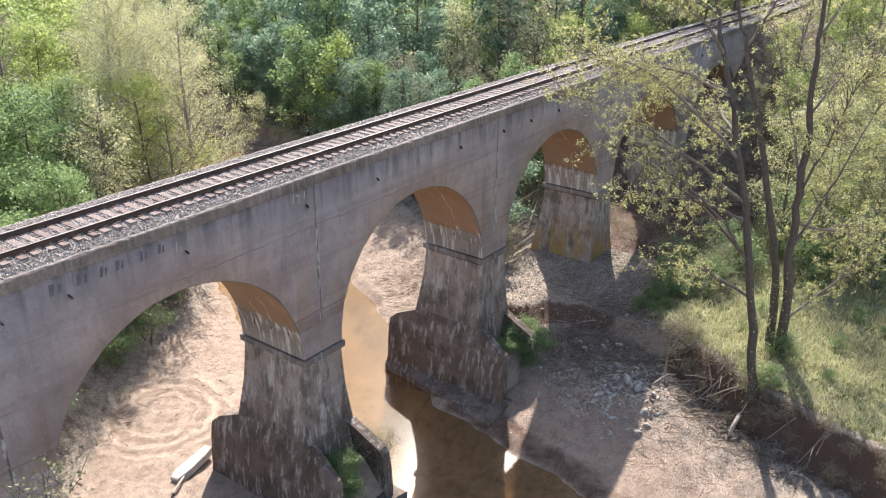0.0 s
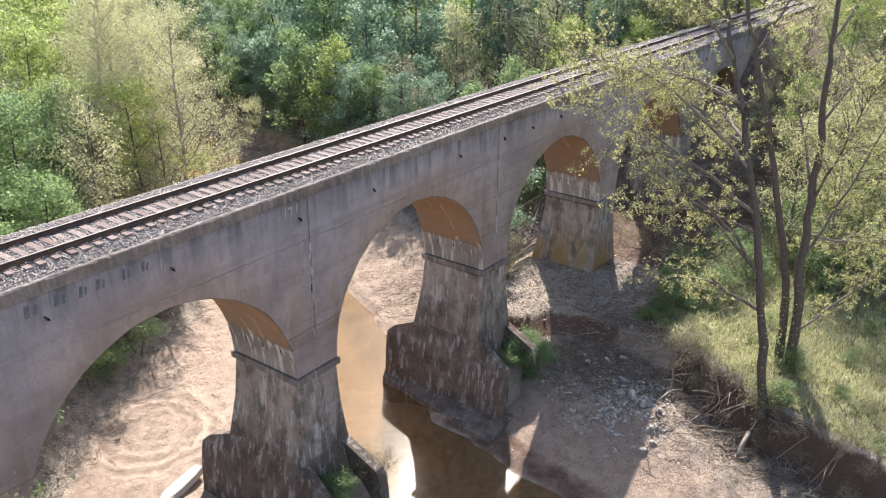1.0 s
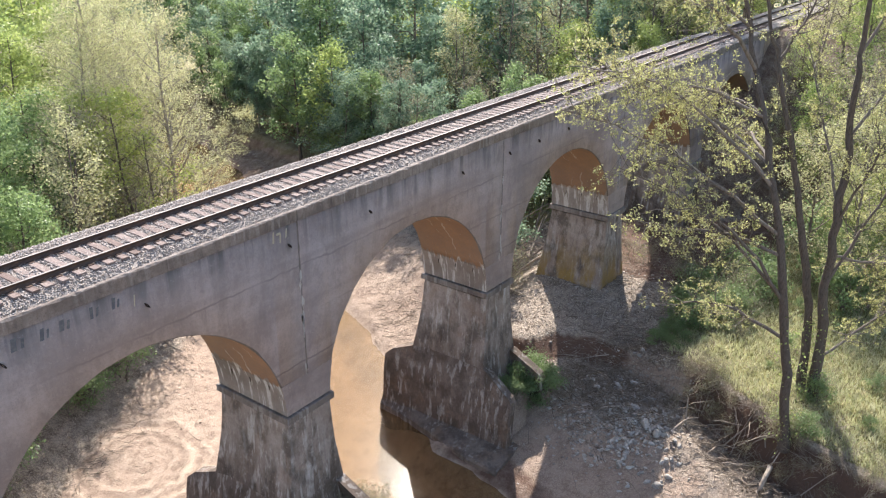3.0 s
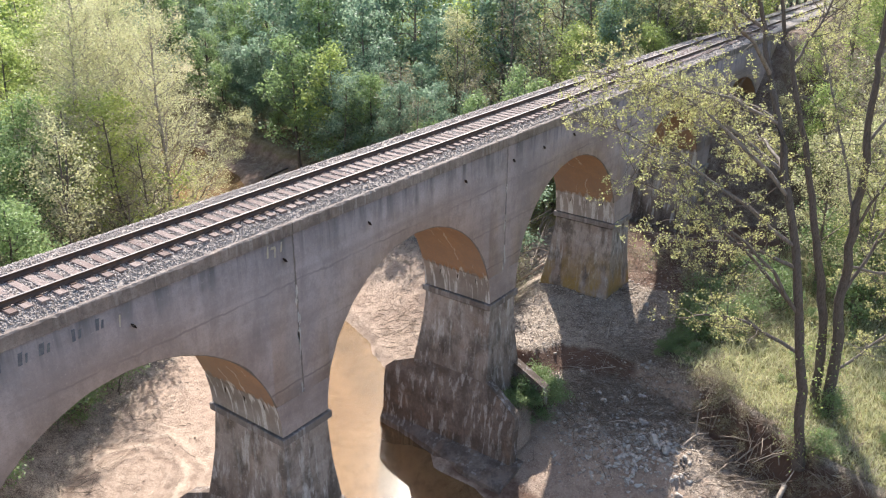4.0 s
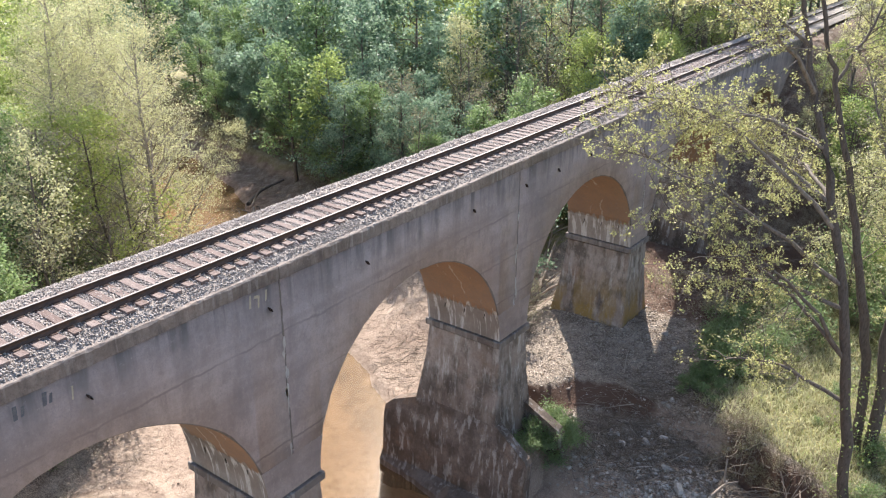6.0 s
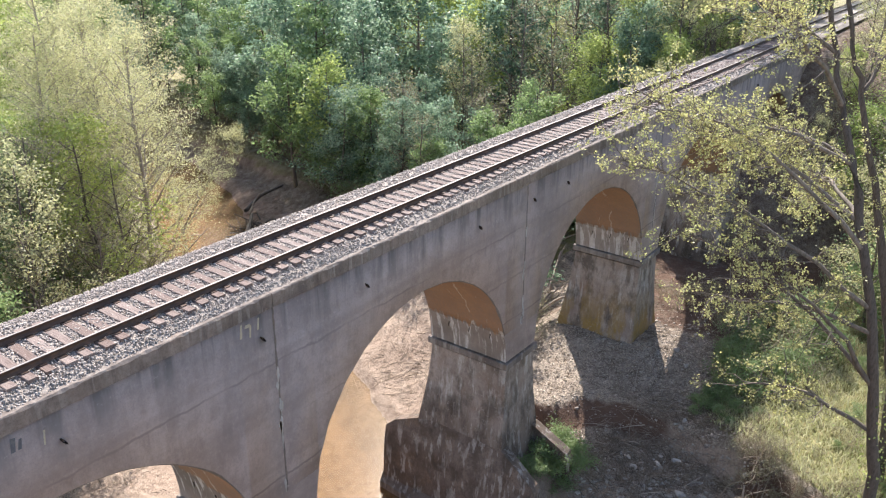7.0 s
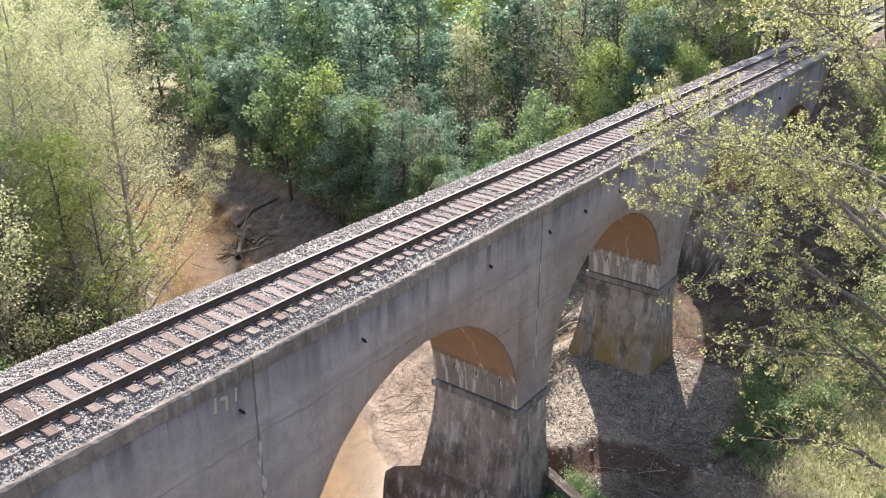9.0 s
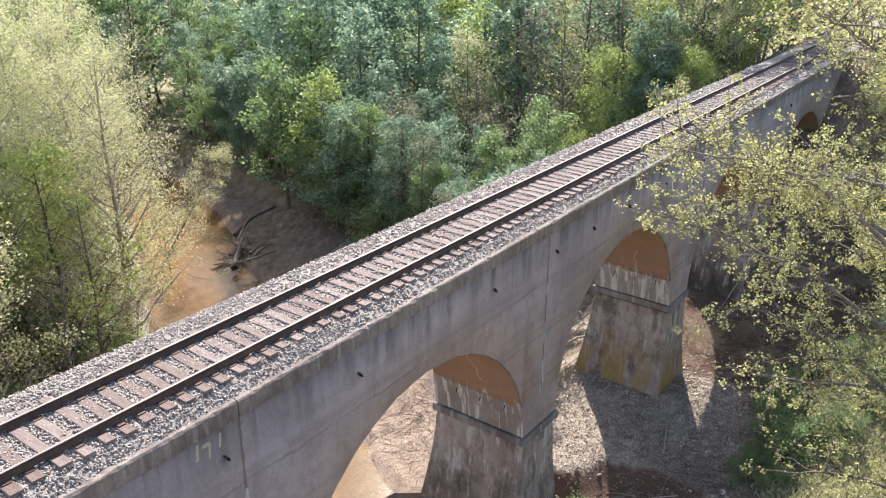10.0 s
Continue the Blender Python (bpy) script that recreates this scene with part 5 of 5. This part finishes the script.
def driftwood():
    rng = random.Random(3)
    g = ground_at
    stick([(15.9, -14.2, g(15.9, -14.2) + 0.9), (15.0, -14.2, 1.9), (14.6, -14.1, 1.1), (14.9, -14.0, g(14.9, -14) + 0.1)], 0.13, "bleached bent root lying down the bank", "driftwood")
    stick([(17.3, -9.5, g(17.3, -9.5) - 0.1), (17.5, -9.4, 2.1), (17.8, -9.3, 3.0)], 0.07, "upright bleached stick on the bank", "driftwood")
    stick([(16.4, -9.2, g(16.4, -9.2) + 0.05), (17.3, -9.5, g(17.3, -9.5) + 0.3), (18, -9.9, g(18, -9.9) + 0.1)], 0.07, "pale stick lying on the sandy bank", "driftwood")
    for i in range(40):
        x, y = rng.choice(((18.6, -3.6), (18.9, -3.0), (16.5, -12.6), (16.0, -13.6), (15.2, -15.4), (14.8, -17), (20.5, -8.3), (18.4, -10.6), (16.5, -5.5), (26, -0.5), (21, -2.2)))
        x, y = x + rng.gauss(0, 1.0), y + rng.gauss(0, 0.9)
        a, l = rng.uniform(0, 6.28), rng.uniform(0.8, 2.2)
        x2, y2 = x + l * math.cos(a), y + l * math.sin(a)
        xm, ym = (x + x2) / 2 + rng.gauss(0, 0.12), (y + y2) / 2 + rng.gauss(0, 0.12)
        stick([(x, y, g(x, y) + 0.03), (xm, ym, max(g(xm, ym), (g(x, y) + g(x2, y2)) / 2) + 0.12), (x2, y2, g(x2, y2) + 0.05)], rng.uniform(0.016, 0.04), "dry bleached branch lying among debris", "driftwood")
    # stranded log with its root plate at the upstream mud bank
    for pts, r in (([(28.4, 36.4, -0.2), (29.6, 37.4, 0.2), (31.6, 39.2, 0.6)], 0.30), ([(28.2, 36.2, 0.3), (29.6, 35.4, 0.5), (31.8, 35.2, 0.5)], 0.14), ([(32, 40.5, 0.5), (35, 42, 0.8), (38.5, 42.6, 0.8)], 0.2), ([(31.5, 39.5, 0.5), (33.2, 40.4, 1.4), (34.0, 40.2, 2.0)], 0.1)):
        stick(pts, r, "dark stranded log on the muddy creek bank", "stranded logs", M_DARKBARK if r > 0.15 else M_STICKS)
    for i in range(46):
        x, y = 30.3 + rng.gauss(0, 0.8), 38.6 + rng.gauss(0, 0.9)
        a, l = rng.uniform(0, 6.28), rng.uniform(1.0, 2.6)
        z = g(x, y) + 0.1
        stick([(x, y, z), (x + l * 0.5 * math.cos(a), y + l * 0.5 * math.sin(a), z + rng.uniform(0.2, 0.9)), (x + l * math.cos(a), y + l * math.sin(a), z + rng.uniform(0.1, 1.3))], rng.uniform(0.03, 0.10), "dark stranded log on the muddy creek bank", "stranded logs", M_DARKBARK)
    # fallen stems behind the third pier
    for i in range(34):
        x, y = 27 + rng.uniform(0, 13), 8 + rng.uniform(0, 6)
        z = g(x, y)
        a = rng.uniform(-0.6, 0.5)
        l = rng.uniform(2.5, 5)
        stick([(x, y, z + 0.2), (x + l / 2 * math.cos(a), y + l / 2 * math.sin(a), z + rng.uniform(0.5, 1.4)), (x + l * math.cos(a), y + l * math.sin(a), z + rng.uniform(0.4, 2.2))], rng.uniform(0.05, 0.10), "grey fallen stem in a tangle of brush", "fallen stems")


driftwood()


def root_tangle():
    """Torn roots and dead bushes hanging out of the cut bank under the tree."""
    rng = np.random.default_rng(31)
    spots = [(16.0, -13.3, 1.0), (15.5, -14.3, 0.9), (16.6, -12.3, 1.0), (17.4, -11.4, 0.8), (15.0, -16.0, 0.8), (14.4, -17.6, 0.9), (19.0, -9.8, 0.8), (21.2, -7.9, 0.8)]
    lines = []
    for cx, cy, r in spots:
        for i in range(46):
            a = rng.uniform(0, 6.28)
            o = np.array([cx + rng.normal(0, 0.45), cy + rng.normal(0, 0.45), 0])
            o[2] = ground_at(o[0], o[1]) + 0.02
            d = np.array([math.cos(a) - 0.5, math.sin(a) + 0.2, rng.uniform(-0.25, 0.45)])
            l = rng.uniform(0.5, 1.5) * r
            t = np.linspace(0, 1, 6)[:, None]
            q = o + d * l * t + np.array([0, 0, -0.35 * l]) * t ** 2 + np.cumsum(rng.normal(0, 0.05, (6, 3)), axis=0)
            q[:, 2] = np.maximum(q[:, 2], terrain(q[:, 0], q[:, 1])[0] + 0.02)
            lines.append((q, np.linspace(1, 0.35, 6) * rng.uniform(0.012, 0.04)))
    v, f = tubes(lines, 5)
    tagged(put("exposed_roots", mesh_of("exposed_roots", v, f, M_STICKS, smooth=True)), "tangled brown roots hanging from the eroded bank", "roots", kind="stuff")
    for k, (cx, cy, r) in enumerate(((14.7, -16.6, 1.5), (15.9, -15.9, 1.2), (16.4, -17.2, 1.3), (17.9, -12.6, 0.9), (18.2, -16.2, 1.1), (19.3, -13.2, 1.0))):
        lines = []
        z0 = ground_at(cx, cy)
        for i in range(60):
            a, e = rng.uniform(0, 6.28), rng.uniform(0.05, 1.1)
            d = np.array([math.cos(a) * math.cos(e), math.sin(a) * math.cos(e), math.sin(e)])
            l = rng.uniform(0.5, 1.2) * r
            t = np.linspace(0, 1, 5)[:, None]
            q = d * l * t + np.array([0, 0, -0.25 * l]) * t ** 2 + np.cumsum(rng.normal(0, 0.03, (5, 3)), axis=0)
            lines.append((q, np.linspace(0.014, 0.004, 5)))
            for j in range(2):
                p = q[rng.integers(1, 4)]
                w = p + (d * 0.6 + rng.normal(0, 0.5, 3)) * l * 0.35 * np.linspace(0, 1, 3)[:, None]
                lines.append((w, np.linspace(0.007, 0.003, 3)))
        v, f = tubes(lines, 3)
        ob = put("dead_bush", mesh_of("dead_bush", v, f, M_WOOD, smooth=True), m=Matrix.Translation((cx, cy, z0 - 0.03)))
        tagged(ob, "leafless grey dead bush on the bank edge", "bush", "dead bushes")


root_tangle()


def slab():
    bm = bmesh.new()
    rng = random.Random(2)
    rings = []
    for z, k in ((-0.15, 1.0), (0.16, 1.0), (0.20, 0.95)):
        rings.append([(x * k, y * k, z + 0.06 * x) for x, y in ((-1.2, -0.32), (-0.3, -0.40), (0.6, -0.34), (1.25, -0.2), (1.2, 0.28), (0.2, 0.36), (-0.8, 0.38), (-1.25, 0.2))])
    loft(bm, rings)
    bmesh.ops.recalc_face_normals(bm, faces=bm.faces)
    me = bpy.data.meshes.new("concrete_slab")
    bm.to_mesh(me)
    bm.free()
    me.materials.append(M_SLAB)
    ob = put("concrete_slab", me, m=pose(-2.7, 7.25, ground_at(-2.7, 7.25) + 0.2, -4, -6, 4))
    tagged(ob, "broken pale concrete slab lying on the sand", "concrete slab")
    stick([(-4.6, 6.3, ground_at(-4.6, 6.3) + 0.1), (-3.9, 6.6, 0.3), (-3.3, 7.0, 0.25)], 0.09, "pale driftwood beside a broken slab", "driftwood")


slab()


def growth():
    rng = random.Random(14)
    for k, n in ((0, 7), (1, 6)):
        for i in range(n):
            x, y = PIER * k + rng.uniform(-0.6, 1.4), rng.uniform(-1.9, -0.5)
            plant_kind("shrub", i, x, y, rng.uniform(0.35, 0.66), rng.uniform(0, 6.28), "plants at the pier foot", z=0.4 + 1.7 * float(ramp(y, -2.2, -0.5)))
    for i in range(9):
        plant_kind("shrub", i, 15.9 + rng.gauss(0, 0.35), -1.6 + rng.gauss(0, 0.7), rng.uniform(0.45, 0.75), rng.uniform(0, 6.28), "plants at the pier foot")
    for i in range(6):
        plant_kind("brush", i, 1.8 + rng.gauss(0, 0.4), -1.0 + rng.gauss(0, 0.5), rng.uniform(0.5, 0.8), rng.uniform(0, 6.28), "plants at the pier foot", z=1.6)
    # dark shrubs where the bank meets the bridge's shade
    for i in range(34):
        x, y = 24.5 + rng.uniform(0, 9), rng.uniform(-9.5, -5.0)
        plant_kind("shrub" if rng.random() < 0.7 else "brush", i, x, y, rng.uniform(0.5, 1.1), rng.uniform(0, 6.28), "bank shrubs")
    for i in range(16):
        plant_kind("shrub", i, 22.6 + rng.gauss(0, 0.9), -6.2 + rng.gauss(0, 0.8), rng.uniform(0.22, 0.4), rng.uniform(0, 6.28), "weeds above the basin")
    for i in range(22):
        plant_kind("brush", i, rng.uniform(29.5, 35.0), rng.uniform(-5.5, 3.0), rng.uniform(0.35, 0.7), rng.uniform(0, 6.28), "brush under the bridge")
    # brush along the scarp and round the tree's foot
    for i in range(52):
        p = SCARP[2:8]
        t = rng.uniform(0, len(p) - 1.01)
        a, b = p[int(t)], p[int(t) + 1]
        x, y = a + (b - a) * (t - int(t))
        plant_kind("brush", i, x + rng.uniform(-0.3, 1.2), y + rng.uniform(-0.6, 0.6), rng.uniform(0.25, 0.5), rng.uniform(0, 6.28), "dry brush on the scarp")
    for i in range(12):
        plant_kind("shrub" if i % 2 else "brush", i, (16.8 if i % 3 else 20.8) + rng.gauss(0, 0.55), -14.6 + rng.gauss(0, 0.6), rng.uniform(0.3, 0.8), rng.uniform(0, 6.28), "shoots at the tree foot")
    for i in range(90):
        x, y = rng.uniform(18.5, 36), rng.uniform(-22, -7.5)
        if -along(np.array([x]), np.array([y]), SCARP)[0][0] > 0.8:
            plant_kind("brush" if rng.random() < 0.6 else "shrub", i, x, y, rng.uniform(0.16, 0.42), rng.uniform(0, 6.28), "scrub in the grass")
    # left bank behind the sand
    for i in range(70):
        p = LEFT_BANK[1:8]
        t = rng.uniform(0, len(p) - 1.01)
        a, b = p[int(t)], p[int(t) + 1]
        x, y = a + (b - a) * (t - int(t))
        plant_kind("shrub" if rng.random() < (0.6 if x < 6 else 0.2) else "brush", i, x + rng.uniform(-2.5, 0.3), y + rng.uniform(0.3, 3.0), rng.uniform(0.6, 1.3), rng.uniform(0, 6.28), "left bank shrubs")
    # edge of the woods on the sand behind the bridge
    for i in range(46):
        p = SCARP[13:19]
        t = rng.uniform(0, len(p) - 1.01)
        a, b = p[int(t)], p[int(t) + 1]
        x, y = a + (b - a) * (t - int(t))
        plant_kind("brush" if x > 19 or rng.random() < 0.6 else "shrub", i, x + rng.uniform(-0.4, 2.5), y + rng.uniform(-1.0, 1.0), rng.uniform(0.6, 1.4), rng.uniform(0, 6.28), "brush behind the bridge")


growth()


def grass():
    rng = np.random.default_rng(9)
    x, y = rng.uniform(14, 46, 90000), rng.uniform(-30, -4.5, 90000)
    h, g, _, _ = terrain(x, y)
    far = np.hypot(x - 18, y + 12)
    keep = (g > 0.35 + 0.3 * rng.random(len(x))) & (rng.random(len(x)) < np.clip(1.25 - far / 24, 0.12, 1))
    lx, ly = rng.uniform(-24, 22, 30000), rng.uniform(6, 44, 30000)
    lh, lg, _, _ = terrain(lx, ly)
    lk = (lg > 0.5) & (rng.random(len(lx)) < 0.45)
    x, y, h = np.concatenate([x[keep], lx[lk]]), np.concatenate([y[keep], ly[lk]]), np.concatenate([h[keep], lh[lk]])
    n = len(x)
    a = rng.uniform(0, 6.28, n)
    clump = 0.5 + 0.5 * ripple(x * 0.9, y * 0.9, 0.7)
    l = rng.uniform(0.15, 0.5, n) * (0.6 + 0.8 * clump)
    w = rng.uniform(0.012, 0.035, n)
    d = rng.normal(0, 0.45, (n, 2)) * l[:, None]
    base = np.stack([x, y, h - 0.02], -1)
    side = np.stack([np.cos(a) * w, np.sin(a) * w, np.zeros(n)], -1)
    mid = base + np.stack([d[:, 0] * 0.35, d[:, 1] * 0.35, l * 0.6], -1)
    tip = base + np.stack([d[:, 0], d[:, 1], l], -1)
    v = np.stack([base, mid + side, tip, mid - side], 1).reshape(-1, 3)
    tagged(put("grass", mesh_of("grass", v, np.arange(4 * n).reshape(n, 4), L_GRASS)), "long spring grass and dry stalks on the banks", "grass", kind="stuff")


grass()


def graffiti():
    """Faded unreadable paint marks on the kerb and wall, as plain bars."""
    rng = random.Random(6)
    marks = [(-11.2, 15.72, 0.50, 0.42, M_PAINT), (-10.3, 15.74, 0.45, 0.40, M_PAINT), (-9.55, 15.72, 0.30, 0.38, M_PAINT), (-8.95, 15.75, 0.36, 0.36, M_PAINT), (-8.05, 15.76, 0.34, 0.38, M_PAINT), (-7.35, 15.78, 0.30, 0.36, M_PAINT), (-6.75, 15.62, 0.05, 0.36, M_PALEPAINT), (-1.15, 15.82, 0.09, 0.42, M_PALEPAINT), (-0.92, 15.90, 0.26, 0.08, M_PALEPAINT), (-0.85, 15.72, 0.08, 0.36, M_PALEPAINT), (-0.55, 15.82, 0.08, 0.36, M_PALEPAINT)]
    strokes = []
    for x, z, w, h, m in marks:
        if m is M_PAINT:
            strokes += [(x - w * 0.25, z, w * 0.34, h * 0.95, m, 0.02), (x + w * 0.27, z - 0.03, w * 0.2, h * 0.7, m, 0.02)]
        else:
            strokes.append((x, z, w * 0.7, h, m, 0.02))
    for x, z, w, h, m, slant in strokes:
        bm = bmesh.new()
        j = [rng.uniform(-0.02, 0.02) for _ in range(4)]
        pts = [(x - w / 2 + j[0] - slant, z - h / 2), (x + w / 2 - slant, z - h / 2 + j[1]), (x + w / 2 + j[2] + slant, z + h / 2), (x - w / 2 + slant, z + h / 2 + j[3])]
        loft(bm, [[(a, y, b) for a, b in pts] for y in (-0.005, 0.0)])
        part("paint_mark", bm, m, viaduct, "faded paint mark on the concrete")


graffiti()
